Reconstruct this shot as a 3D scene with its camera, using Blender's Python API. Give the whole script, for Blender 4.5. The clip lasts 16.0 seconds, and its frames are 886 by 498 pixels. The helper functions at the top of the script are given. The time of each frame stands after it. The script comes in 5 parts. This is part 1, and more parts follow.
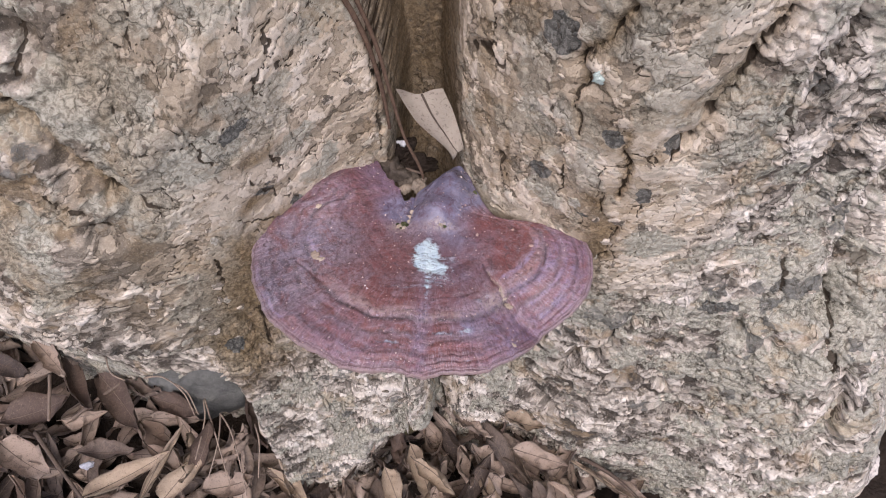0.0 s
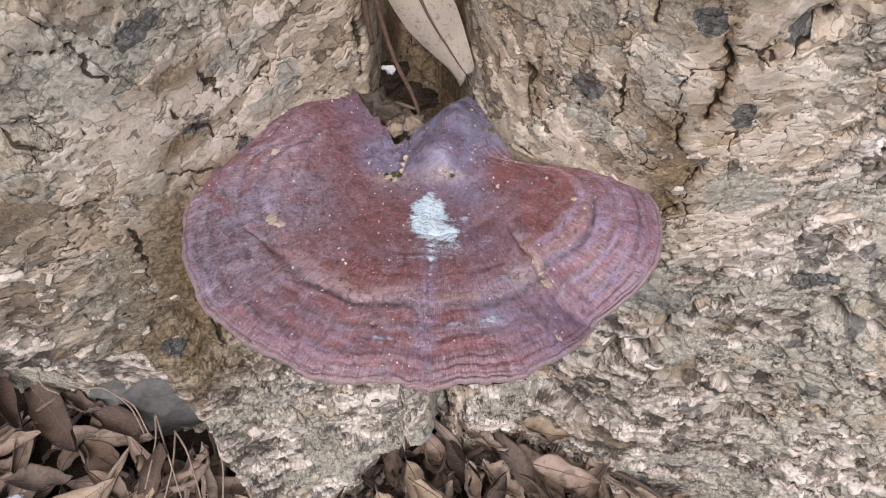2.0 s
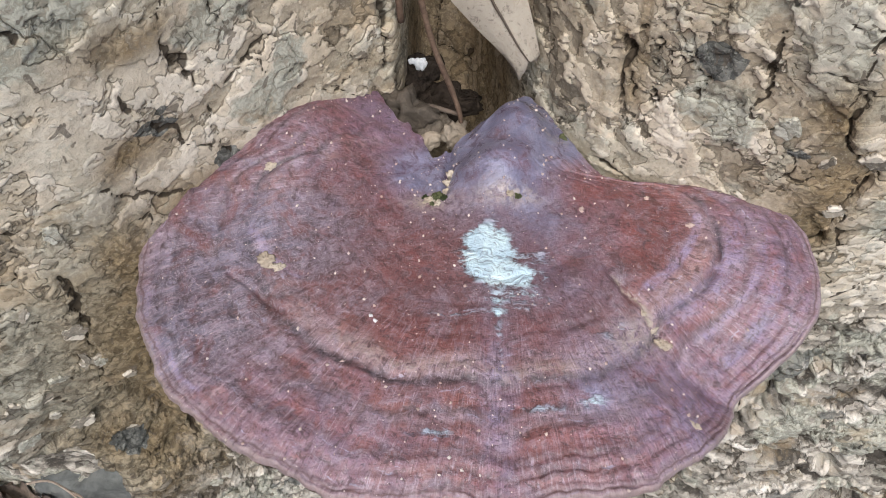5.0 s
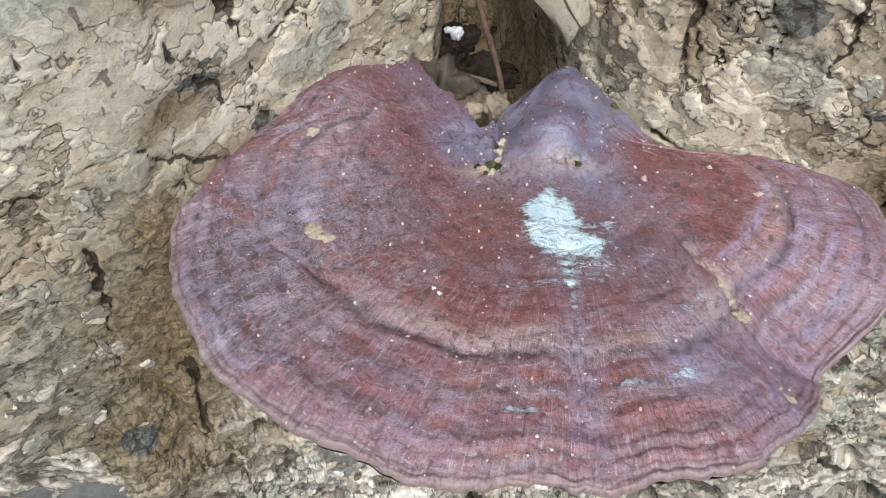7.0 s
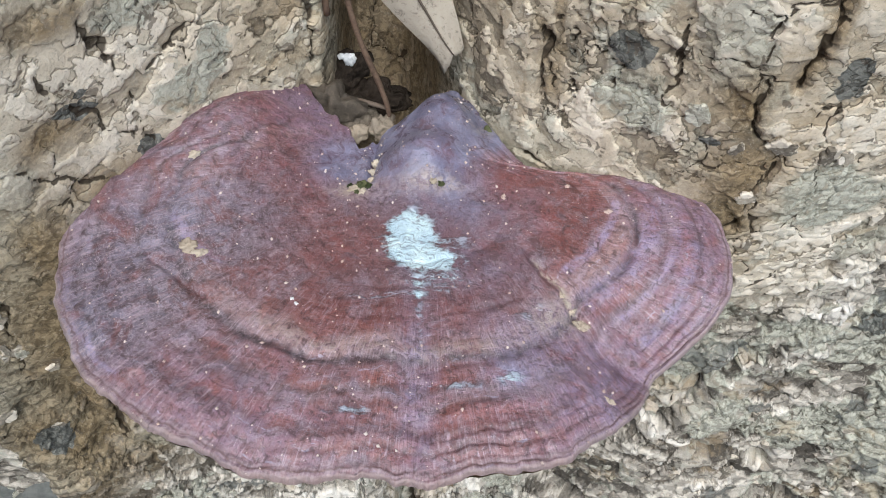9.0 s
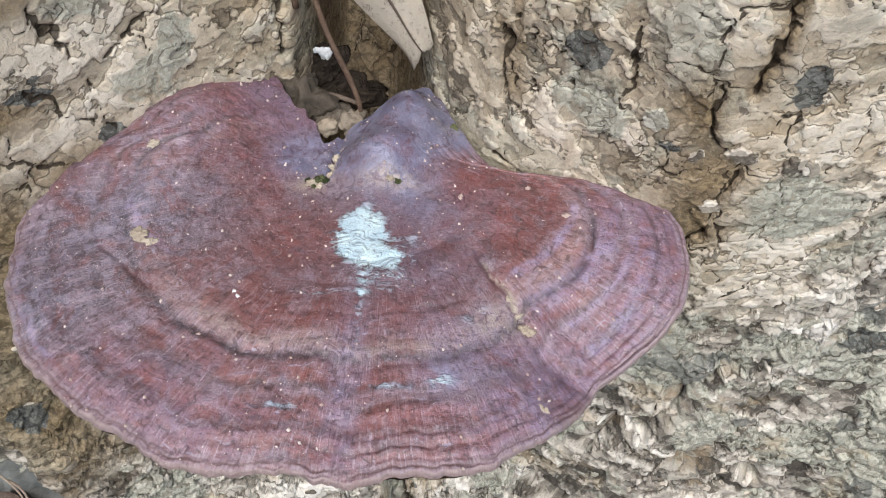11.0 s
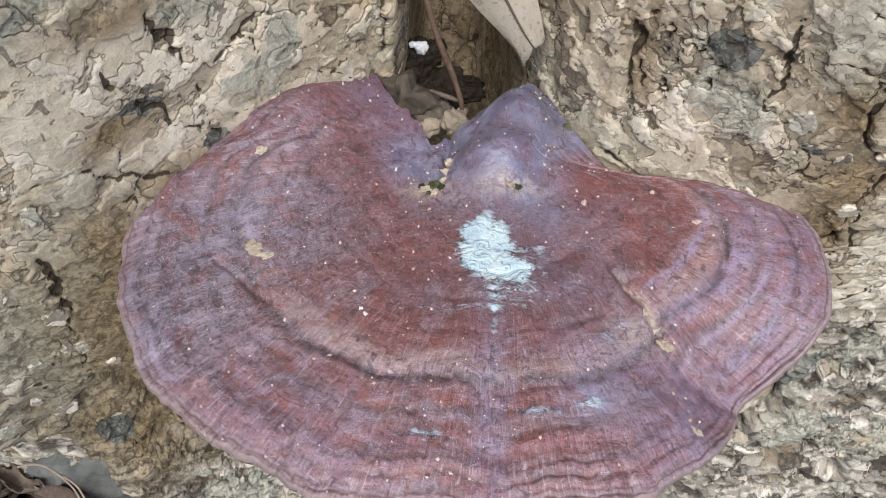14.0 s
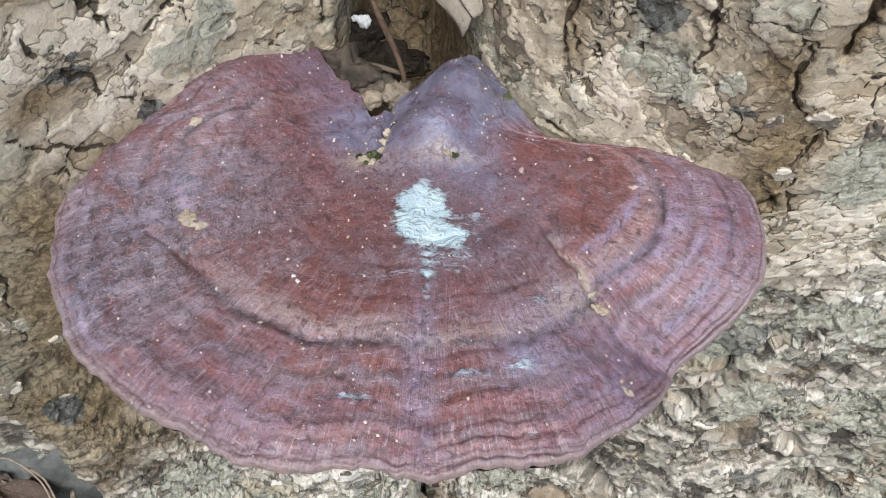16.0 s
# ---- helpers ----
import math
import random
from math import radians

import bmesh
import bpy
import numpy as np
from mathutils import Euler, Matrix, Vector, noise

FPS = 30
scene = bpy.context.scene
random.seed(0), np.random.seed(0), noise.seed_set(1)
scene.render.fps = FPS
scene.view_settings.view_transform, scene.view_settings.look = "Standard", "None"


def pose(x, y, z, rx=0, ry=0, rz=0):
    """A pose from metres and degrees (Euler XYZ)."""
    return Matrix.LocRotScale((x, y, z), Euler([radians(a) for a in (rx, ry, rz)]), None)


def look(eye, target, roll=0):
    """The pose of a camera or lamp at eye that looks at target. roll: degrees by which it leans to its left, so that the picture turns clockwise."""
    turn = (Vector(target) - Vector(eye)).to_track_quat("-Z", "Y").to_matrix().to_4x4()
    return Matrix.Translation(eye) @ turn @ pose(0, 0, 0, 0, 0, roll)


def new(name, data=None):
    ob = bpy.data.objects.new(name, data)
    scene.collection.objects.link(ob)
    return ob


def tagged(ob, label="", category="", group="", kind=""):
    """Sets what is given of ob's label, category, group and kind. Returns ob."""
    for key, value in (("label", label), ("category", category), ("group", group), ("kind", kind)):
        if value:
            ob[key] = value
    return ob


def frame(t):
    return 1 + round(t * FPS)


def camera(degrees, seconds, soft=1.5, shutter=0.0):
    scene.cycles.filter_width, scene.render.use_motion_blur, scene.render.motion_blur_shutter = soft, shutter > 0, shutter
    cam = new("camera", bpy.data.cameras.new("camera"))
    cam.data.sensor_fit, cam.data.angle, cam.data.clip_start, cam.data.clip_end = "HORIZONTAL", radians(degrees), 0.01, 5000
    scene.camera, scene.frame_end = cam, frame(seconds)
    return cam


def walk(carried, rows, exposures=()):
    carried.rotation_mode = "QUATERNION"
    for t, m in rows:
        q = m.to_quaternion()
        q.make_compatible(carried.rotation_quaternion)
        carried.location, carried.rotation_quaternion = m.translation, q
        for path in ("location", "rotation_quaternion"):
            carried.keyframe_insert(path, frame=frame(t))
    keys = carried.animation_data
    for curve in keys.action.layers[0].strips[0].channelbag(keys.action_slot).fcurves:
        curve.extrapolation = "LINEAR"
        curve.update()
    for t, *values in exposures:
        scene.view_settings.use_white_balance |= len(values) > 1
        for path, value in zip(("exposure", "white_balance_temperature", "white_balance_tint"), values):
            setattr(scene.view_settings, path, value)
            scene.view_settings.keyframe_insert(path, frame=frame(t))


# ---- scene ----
cam = camera(56.0, 16.0, 1.0)
PATH = [
    (0, (0.05102, -0.30408, 0.43925), (0.03476, -0.06901, 0.11602), -0.97),
    (0.5, (0.04270, -0.28731, 0.39850), (0.02634, -0.05465, 0.07354), -1.22),
    (1, (0.03909, -0.26785, 0.35371), (0.02461, -0.03611, 0.02800), -1.33),
    (1.5, (0.04332, -0.25043, 0.33574), (0.03121, -0.01928, 0.00952), -1.40),
    (2, (0.03497, -0.22979, 0.30857), (0.02570, 0.00331, -0.01635), -1.14),
    (2.5, (0.03682, -0.22113, 0.29753), (0.03017, 0.02216, -0.01991), -1.04),
    (3, (0.03564, -0.21018, 0.27915), (0.03067, 0.03485, -0.03698), -1.11),
    (3.5, (0.02697, -0.19772, 0.25308), (0.02333, 0.05277, -0.05876), -0.99),
    (4, (0.02371, -0.18200, 0.24123), (0.02183, 0.07091, -0.06866), -0.80),
    (4.5, (0.01478, -0.17586, 0.22749), (0.01370, 0.07905, -0.08076), -0.55),
    (5, (0.00439, -0.16886, 0.21759), (0.00559, 0.08734, -0.08959), -0.07),
    (5.2, (0.00084, -0.16718, 0.21427), (0.00352, 0.09008, -0.09200), 0.18),
    (7.3, (-0.02914, -0.16677, 0.19255), (-0.00128, 0.09652, -0.10729), 3.87),
    (7.5, (-0.02526, -0.16750, 0.19767), (0.00398, 0.09628, -0.10161), 4.08),
    (8, (-0.00960, -0.17423, 0.20271), (0.02184, 0.08915, -0.09669), 4.23),
    (8.5, (0.00001, -0.17873, 0.20386), (0.03015, 0.08536, -0.09505), 3.96),
    (9, (0.01565, -0.18073, 0.21234), (0.03674, 0.08379, -0.08697), 2.87),
    (9.5, (0.03268, -0.18304, 0.21054), (0.04589, 0.08165, -0.08907), 2.40),
    (9.7, (0.04051, -0.18343, 0.21416), (0.05102, 0.08142, -0.08542), 2.28),
    (11.8, (0.04706, -0.17095, 0.21029), (0.04319, 0.09092, -0.09205), 1.12),
    (12, (0.04368, -0.16895, 0.21316), (0.04017, 0.09276, -0.08933), 1.09),
    (12.5, (0.03493, -0.16589, 0.21181), (0.03068, 0.09433, -0.09195), 0.90),
    (13, (0.02218, -0.16219, 0.21160), (0.01942, 0.09276, -0.09661), 0.88),
    (13.5, (0.00924, -0.16062, 0.21689), (0.00779, 0.09313, -0.09231), 0.88),
    (14, (0.00736, -0.16167, 0.20984), (0.00613, 0.09067, -0.10052), 0.86),
    (14.5, (0.01269, -0.16280, 0.20417), (0.01272, 0.08915, -0.10651), 0.93),
    (15, (0.02080, -0.16647, 0.20693), (0.02265, 0.08468, -0.10439), 1.02),
    (15.5, (0.02499, -0.16971, 0.20532), (0.02802, 0.08198, -0.10555), 0.97),
    (16, (0.02365, -0.16829, 0.20347), (0.02756, 0.08361, -0.10722), 0.91),
]
EXPOSURES = [(0.0, -0.35, 6440, 22), (2.0, -0.29, 6560, 19), (4.0, -0.20, 6400, 12), (7.5, -0.09, 6230, 5), (9.0, -0.13, 6100, 5), (12.5, -0.14, 6380, 9), (16.0, -0.15, 6230, 6)]
SKY, SUN, SUN_FROM = 0.21, 2.4, (0.35, -1.5, 1.6)
walk(cam, [(t, look(eye, target, roll)) for t, eye, target, roll in PATH], EXPOSURES)

# ---------------------------------------------------------------- light
world = bpy.data.worlds.new("overcast_sky")
scene.world = world
world.use_nodes = True
wn = world.node_tree.nodes
sky = wn.new("ShaderNodeTexSky")
sky.sky_type, sky.sun_disc = "NISHITA", False
sky.sun_elevation, sky.sun_rotation = radians(62), radians(200)
sky.air_density, sky.dust_density, sky.ozone_density = 1.0, 4.0, 1.0
wn["Background"].inputs["Strength"].default_value = SKY
world.node_tree.links.new(sky.outputs["Color"], wn["Background"].inputs["Color"])
sun = new("sun", bpy.data.lights.new("sun", "SUN"))
sun.data.energy, sun.data.angle, sun.data.color = SUN, radians(24), (1.0, 0.975, 0.95)
sun.matrix_world = look(SUN_FROM, (0, 0, 0))


# ---------------------------------------------------------------- noise on arrays
def rnd(i, j, k, seed):
    """A number in 0..1 for each cell."""
    h = (i.astype(np.int64) * 374761393 + j.astype(np.int64) * 668265263 + k.astype(np.int64) * 2147483647 + seed * 974711) & 0xFFFFFFFF
    h = ((h ^ (h >> 13)) * 1274126177) & 0xFFFFFFFF
    h = ((h ^ (h >> 16)) * 2246822519) & 0xFFFFFFFF
    h = h ^ (h >> 15)
    return (h & 0xFFFFFF) / float(0x1000000)


def vnoise(u, v, seed=0):
    i, j = np.floor(u), np.floor(v)
    a, b = u - i, v - j
    a, b = a * a * a * (a * (a * 6 - 15) + 10), b * b * b * (b * (b * 6 - 15) + 10)
    z = np.zeros_like(i)
    lo = rnd(i, j, z, seed) * (1 - a) + rnd(i + 1, j, z, seed) * a
    hi = rnd(i, j + 1, z, seed) * (1 - a) + rnd(i + 1, j + 1, z, seed) * a
    return lo * (1 - b) + hi * b


def fbm(u, v, seed=0, octaves=4, gain=0.5):
    total, amp, norm = 0, 1.0, 0.0
    for o in range(octaves):
        c, s = math.cos(o * 0.9), math.sin(o * 0.9)
        total = total + amp * vnoise((u * c - v * s) * 2**o + o * 17.3, (u * s + v * c) * 2**o + o * 5.1, seed + o)
        norm, amp = norm + amp, amp * gain
    return total / norm


def cells(u, v, seed=0, jitter=0.9):
    """Worley cells: the nearest and second nearest distance, and the cell's own number."""
    i0, j0 = np.floor(u), np.floor(v)
    f1, f2, own = np.full(u.shape, 9.0), np.full(u.shape, 9.0), np.zeros(u.shape)
    z = np.zeros_like(i0)
    for di in (-1, 0, 1):
        for dj in (-1, 0, 1):
            i, j = i0 + di, j0 + dj
            d = np.hypot(i + 0.5 + jitter * (rnd(i, j, z, seed) - 0.5) - u, j + 0.5 + jitter * (rnd(i, j, z + 1, seed) - 0.5) - v)
            near = d < f1
            f2 = np.where(near, f1, np.minimum(f2, d))
            own = np.where(near, rnd(i, j, z + 2, seed), own)
            f1 = np.where(near, d, f1)
    return f1, f2, own


def smooth(a, b, v):
    q = np.clip((v - a) / (b - a), 0, 1)
    return q * q * (3 - 2 * q)


def blob(x, y, cx, cy, sx, sy):
    return np.exp(-0.5 * ((x - cx) / sx) ** 2 - 0.5 * ((y - cy) / sy) ** 2)


def segment(x, z, ax, az, bx, bz):
    """The distance to a line from a to b, and how far along it lies."""
    dx, dz = bx - ax, bz - az
    t = np.clip(((x - ax) * dx + (z - az) * dz) / (dx * dx + dz * dz), 0, 1)
    return np.hypot(x - ax - t * dx, z - az - t * dz), t


# ---------------------------------------------------------------- materials
class Graph:
    """A small helper that wires a node material."""

    def __init__(self, name, roughness=0.8, specular=0.3):
        self.mat = bpy.data.materials.new(name)
        self.mat.use_nodes = True
        self.nt = self.mat.node_tree
        self.out = self.nt.nodes["Principled BSDF"]
        self.put(self.out.inputs["Roughness"], roughness)
        self.put(self.out.inputs["Specular IOR Level"], specular)
        self.coords = self.nt.nodes.new("ShaderNodeTexCoord").outputs["Object"]

    def put(self, socket, value):
        if isinstance(value, bpy.types.NodeSocket):
            self.nt.links.new(value, socket)
        elif isinstance(value, (tuple, list)):
            socket.default_value = (*value, 1.0) if len(value) == 3 and len(socket.default_value) == 4 else value
        else:
            socket.default_value = value

    def attr(self, name):
        n = self.nt.nodes.new("ShaderNodeAttribute")
        n.attribute_name = name
        return n.outputs["Fac"]

    def noise(self, scale, detail=4.0, rough=0.55, distort=0.0, vector=None, stretch=None):
        n = self.nt.nodes.new("ShaderNodeTexNoise")
        v = vector or self.coords
        if stretch:
            m = self.nt.nodes.new("ShaderNodeMapping")
            m.inputs["Scale"].default_value = stretch
            self.put(m.inputs["Vector"], v)
            v = m.outputs["Vector"]
        self.put(n.inputs["Vector"], v)
        for k, val in (("Scale", scale), ("Detail", detail), ("Roughness", rough), ("Distortion", distort)):
            n.inputs[k].default_value = val
        return n.outputs["Fac"]

    def warped(self, scale, amount, detail=3.0):
        """The coordinates, shaken by noise."""
        n = self.nt.nodes.new("ShaderNodeTexNoise")
        self.put(n.inputs["Vector"], self.coords)
        n.inputs["Scale"].default_value, n.inputs["Detail"].default_value = scale, detail
        m = self.nt.nodes.new("ShaderNodeVectorMath")
        m.operation = "MULTIPLY_ADD"
        self.put(m.inputs[0], n.outputs["Color"])
        m.inputs[1].default_value = (amount,) * 3
        self.put(m.inputs[2], self.coords)
        return m.outputs[0]

    def math(self, op, a, b=0.0, clamp=False):
        n = self.nt.nodes.new("ShaderNodeMath")
        n.operation, n.use_clamp = op, clamp
        self.put(n.inputs[0], a)
        self.put(n.inputs[1], b)
        return n.outputs[0]

    def total(self, first, *rest):
        for q in rest:
            first = self.math("ADD", first, q)
        return first

    def remap(self, v, a, b, c=0.0, d=1.0):
        n = self.nt.nodes.new("ShaderNodeMapRange")
        n.interpolation_type = "SMOOTHSTEP"
        for k, val in zip(("Value", "From Min", "From Max", "To Min", "To Max"), (v, a, b, c, d)):
            self.put(n.inputs[k], val)
        return n.outputs[0]

    def mix(self, fac, a, b, blend="MIX"):
        n = self.nt.nodes.new("ShaderNodeMix")
        n.data_type, n.blend_type = "RGBA", blend
        self.put(n.inputs[0], fac)
        self.put(n.inputs[6], a)
        self.put(n.inputs[7], b)
        return n.outputs[2]

    def ramp(self, fac, stops):
        n = self.nt.nodes.new("ShaderNodeValToRGB")
        e = n.color_ramp.elements
        while len(e) < len(stops):
            e.new(0.5)
        for el, (p, c) in zip(e, stops):
            el.position, el.color = p, (*c, 1.0)
        self.put(n.inputs["Fac"], fac)
        return n.outputs["Color"]

    def combine(self, x, y, z=0.0):
        n = self.nt.nodes.new("ShaderNodeCombineXYZ")
        for s, v in zip(n.inputs, (x, y, z)):
            self.put(s, v)
        return n.outputs[0]

    def random(self):
        return self.nt.nodes.new("ShaderNodeObjectInfo").outputs["Random"]

    def island(self):
        return self.nt.nodes.new("ShaderNodeNewGeometry").outputs["Random Per Island"]

    def bump(self, height, strength=0.3, distance=0.001):
        n = self.nt.nodes.new("ShaderNodeBump")
        n.inputs["Strength"].default_value, n.inputs["Distance"].default_value = strength, distance
        self.put(n.inputs["Height"], height)
        self.put(self.out.inputs["Normal"], n.outputs["Normal"])

    def done(self, color):
        self.put(self.out.inputs["Base Color"], color)
        return self.mat


def bark_color(g, wide, mid, small, chip, gap, lichen, slate, ochre, rugged):
    """Pale flaking bark: three layers of peeled scales over a darker ground, cracks, crusts and spots; returns its colour and its relief."""
    fine, speck, broad = g.noise(1100, 4, 0.7, 0.4), g.noise(340, 5, 0.68, 0.8), g.noise(36, 4, 0.6, 0.5)
    add = g.total
    mul = lambda m, n: g.math("MULTIPLY", m, n)
    off = lambda v, k: mul(g.math("SUBTRACT", v, 0.5), k)
    less = lambda v: g.math("SUBTRACT", 1.0, v)
    jitter = add(off(speck, 0.07), off(fine, 0.03))

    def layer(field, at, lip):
        """Where a scale lies, and the shade painted under its lifted edge."""
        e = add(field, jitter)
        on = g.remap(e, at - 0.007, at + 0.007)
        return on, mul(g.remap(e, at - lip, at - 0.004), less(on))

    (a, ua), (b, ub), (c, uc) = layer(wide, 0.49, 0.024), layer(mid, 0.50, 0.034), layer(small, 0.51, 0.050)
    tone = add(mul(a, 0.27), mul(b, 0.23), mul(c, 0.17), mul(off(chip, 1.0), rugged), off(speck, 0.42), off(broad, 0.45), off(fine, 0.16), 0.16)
    warm = g.ramp(tone, ((0.02, (0.13, 0.110, 0.082)), (0.25, (0.29, 0.246, 0.182)), (0.46, (0.48, 0.408, 0.305)), (0.68, (0.68, 0.592, 0.462)), (0.92, (0.82, 0.745, 0.625))))
    cool = g.ramp(tone, ((0.04, (0.080, 0.070, 0.058)), (0.22, (0.235, 0.212, 0.178)), (0.42, (0.445, 0.402, 0.340)), (0.62, (0.655, 0.60, 0.515)), (0.88, (0.84, 0.785, 0.70))))
    base = g.mix(rugged, warm, cool)
    # grey-green crusts with a crumbled surface, and brown weathering
    crust = g.mix(g.remap(speck, 0.40, 0.60), (0.24, 0.238, 0.19), (0.53, 0.52, 0.43))
    base = g.mix(mul(lichen, g.remap(speck, 0.34, 0.50, 0.45, 0.95)), base, crust)
    stain, stain2 = g.noise(24, 5, 0.65, 0.8), g.noise(55, 5, 0.7, 1.2)
    base = g.mix(g.remap(stain, 0.54, 0.63, 0.0, 0.42), base, (0.46, 0.345, 0.21))
    base = g.mix(g.remap(stain2, 0.585, 0.605, 0.0, 0.42), base, (0.42, 0.41, 0.335))
    base = g.mix(mul(g.remap(stain2, 0.40, 0.375, 0.0, 0.55), less(mul(a, 0.6))), base, (0.24, 0.205, 0.165))
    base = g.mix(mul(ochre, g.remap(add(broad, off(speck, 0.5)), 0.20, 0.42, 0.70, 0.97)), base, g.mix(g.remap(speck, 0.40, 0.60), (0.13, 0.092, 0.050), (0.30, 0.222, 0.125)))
    base = g.mix(g.remap(add(slate, mul(jitter, 4.0)), 0.42, 0.52, 0.0, 0.92), base, g.mix(g.remap(speck, 0.44, 0.60), (0.075, 0.079, 0.074), (0.19, 0.195, 0.178)))
    # small pits and pale grains
    base = g.mix(g.remap(g.noise(150, 3, 0.55, 0.6), 0.655, 0.675, 0.0, 0.75), base, (0.12, 0.098, 0.075))
    base = g.mix(g.remap(fine, 0.57, 0.66, 0.0, 0.25), base, (0.72, 0.65, 0.54))
    base = g.mix(g.remap(fine, 0.43, 0.35, 0.0, 0.30), base, (0.14, 0.112, 0.08))
    # gap shade painted dark along the scales' edges and between chips
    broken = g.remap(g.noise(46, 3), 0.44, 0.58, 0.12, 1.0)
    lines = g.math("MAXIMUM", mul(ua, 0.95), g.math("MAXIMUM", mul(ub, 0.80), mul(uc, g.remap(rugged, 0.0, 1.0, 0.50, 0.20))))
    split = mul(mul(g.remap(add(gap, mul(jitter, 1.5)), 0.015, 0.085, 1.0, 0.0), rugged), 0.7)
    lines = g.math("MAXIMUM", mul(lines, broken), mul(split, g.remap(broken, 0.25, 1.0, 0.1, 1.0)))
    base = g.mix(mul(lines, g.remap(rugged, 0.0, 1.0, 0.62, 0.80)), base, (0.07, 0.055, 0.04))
    relief = add(a, mul(b, 0.8), mul(c, 0.5), mul(chip, mul(rugged, 0.9)), mul(speck, 0.75), mul(fine, 0.30))
    return base, g.math("SUBTRACT", relief, mul(lines, 0.9)), jitter


def bark_material():
    g = Graph("bark", 0.9, 0.15)
    base, relief, jitter = bark_color(g, *(g.attr(k) for k in ("wide", "mid", "small", "chip", "gap", "lichen", "slate", "ochre", "rugged")))
    # carved cracks are also darkened in colour, deepening their shade
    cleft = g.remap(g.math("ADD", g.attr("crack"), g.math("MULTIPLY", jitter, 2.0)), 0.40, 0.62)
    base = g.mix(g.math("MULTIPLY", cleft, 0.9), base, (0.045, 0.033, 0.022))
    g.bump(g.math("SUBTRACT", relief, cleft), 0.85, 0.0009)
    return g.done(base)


def flake_material():
    g = Graph("bark_scale", 0.9, 0.15)
    pick = g.random()
    base, relief, jitter = bark_color(g, 0.7, g.noise(75, 5, 0.6), g.noise(170, 5, 0.6), g.remap(pick, 0.0, 1.0, 0.0, 0.55), 1.0, g.remap(pick, 0.7, 0.8, 0.0, 0.8), 0.0, 0.0, 0.6)
    g.bump(relief, 0.85, 0.0009)
    return g.done(base)


def cap_material():
    g = Graph("lacquered_cap", 0.5, 0.5)
    g.put(g.out.inputs["Coat Weight"], 0.30)
    g.put(g.out.inputs["Coat Roughness"], 0.32)
    mul = lambda m, n: g.math("MULTIPLY", m, n)
    off = lambda v, k: mul(g.math("SUBTRACT", v, 0.5), k)
    polar = lambda a, r, z=0.0, detail=4: g.noise(1.0, detail, 0.65, 0.5, g.combine(mul(ang, a), mul(rho, r), z))
    rho, ang, banded = g.attr("rho"), g.attr("ang"), g.attr("banded")
    worm, worm2, grain = g.noise(380, 4, 0.68, 0.9), g.noise(170, 5, 0.7, 0.7), g.noise(1000, 3, 0.65, 0.5)
    broad, cloud = g.noise(42, 5, 0.65, 0.8), g.noise(85, 5, 0.68, 1.0)
    streak, rings, fibre = polar(46.0, 8.0), polar(4.0, 64.0), polar(135.0, 15.0, 3.0)
    wob = g.total(rho, off(worm2, 0.045), off(broad, 0.06), off(streak, 0.035))
    base = g.ramp(wob, (
        (0.0, (0.155, 0.084, 0.086)), (0.30, (0.165, 0.074, 0.070)), (0.44, (0.145, 0.070, 0.068)), (0.53, (0.175, 0.060, 0.050)),
        (0.60, (0.21, 0.076, 0.058)), (0.64, (0.285, 0.180, 0.150)), (0.675, (0.255, 0.160, 0.135)), (0.700, (0.095, 0.055, 0.045)),
        (0.715, (0.21, 0.078, 0.052)), (0.765, (0.235, 0.078, 0.050)), (0.785, (0.20, 0.12, 0.105)), (0.805, (0.27, 0.19, 0.185)),
        (0.825, (0.22, 0.085, 0.062)), (0.855, (0.245, 0.076, 0.050)), (0.885, (0.23, 0.084, 0.064)), (0.905, (0.165, 0.078, 0.068)),
        (0.92, (0.25, 0.115, 0.100)), (0.95, (0.225, 0.095, 0.080)), (0.975, (0.25, 0.125, 0.11)), (1.0, (0.24, 0.14, 0.12))))
    back = g.mix(g.remap(broad, 0.35, 0.65), (0.165, 0.080, 0.080), (0.155, 0.098, 0.104))
    base = g.mix(banded, back, base)
    base = g.mix(mul(g.attr("red"), g.remap(worm2, 0.35, 0.55)), base, (0.225, 0.064, 0.048))
    outer = mul(mul(banded, g.remap(rho, 0.30, 0.66)), g.remap(g.attr("bloom"), 0.4, 1.0, 1.0, 0.0))
    # cloudy tints: brick red, dusky grey, violet
    hue, hue2 = g.noise(55, 5, 0.62, 1.0), g.noise(95, 5, 0.66, 1.2)
    base = g.mix(g.remap(hue, 0.53, 0.62, 0.0, 0.38), base, (0.225, 0.150, 0.170))
    base = g.mix(g.remap(hue, 0.46, 0.38, 0.0, 0.5), base, (0.225, 0.066, 0.050))
    base = g.mix(g.remap(hue2, 0.55, 0.63, 0.0, 0.42), base, (0.180, 0.152, 0.178))
    base = g.mix(g.remap(hue2, 0.45, 0.37, 0.0, 0.6), base, (0.085, 0.045, 0.042))
    grey = mul(g.attr("dusk"), g.remap(cloud, 0.36, 0.56, 0.35, 0.95))
    base = g.mix(grey, base, g.mix(g.remap(worm, 0.40, 0.60), (0.070, 0.054, 0.058), (0.190, 0.165, 0.188)))
    # blue-grey bloom; its pale end also paints the knob's sheen
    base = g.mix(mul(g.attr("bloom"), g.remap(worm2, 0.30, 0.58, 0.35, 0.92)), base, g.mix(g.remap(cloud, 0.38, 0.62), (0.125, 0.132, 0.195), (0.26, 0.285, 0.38)))
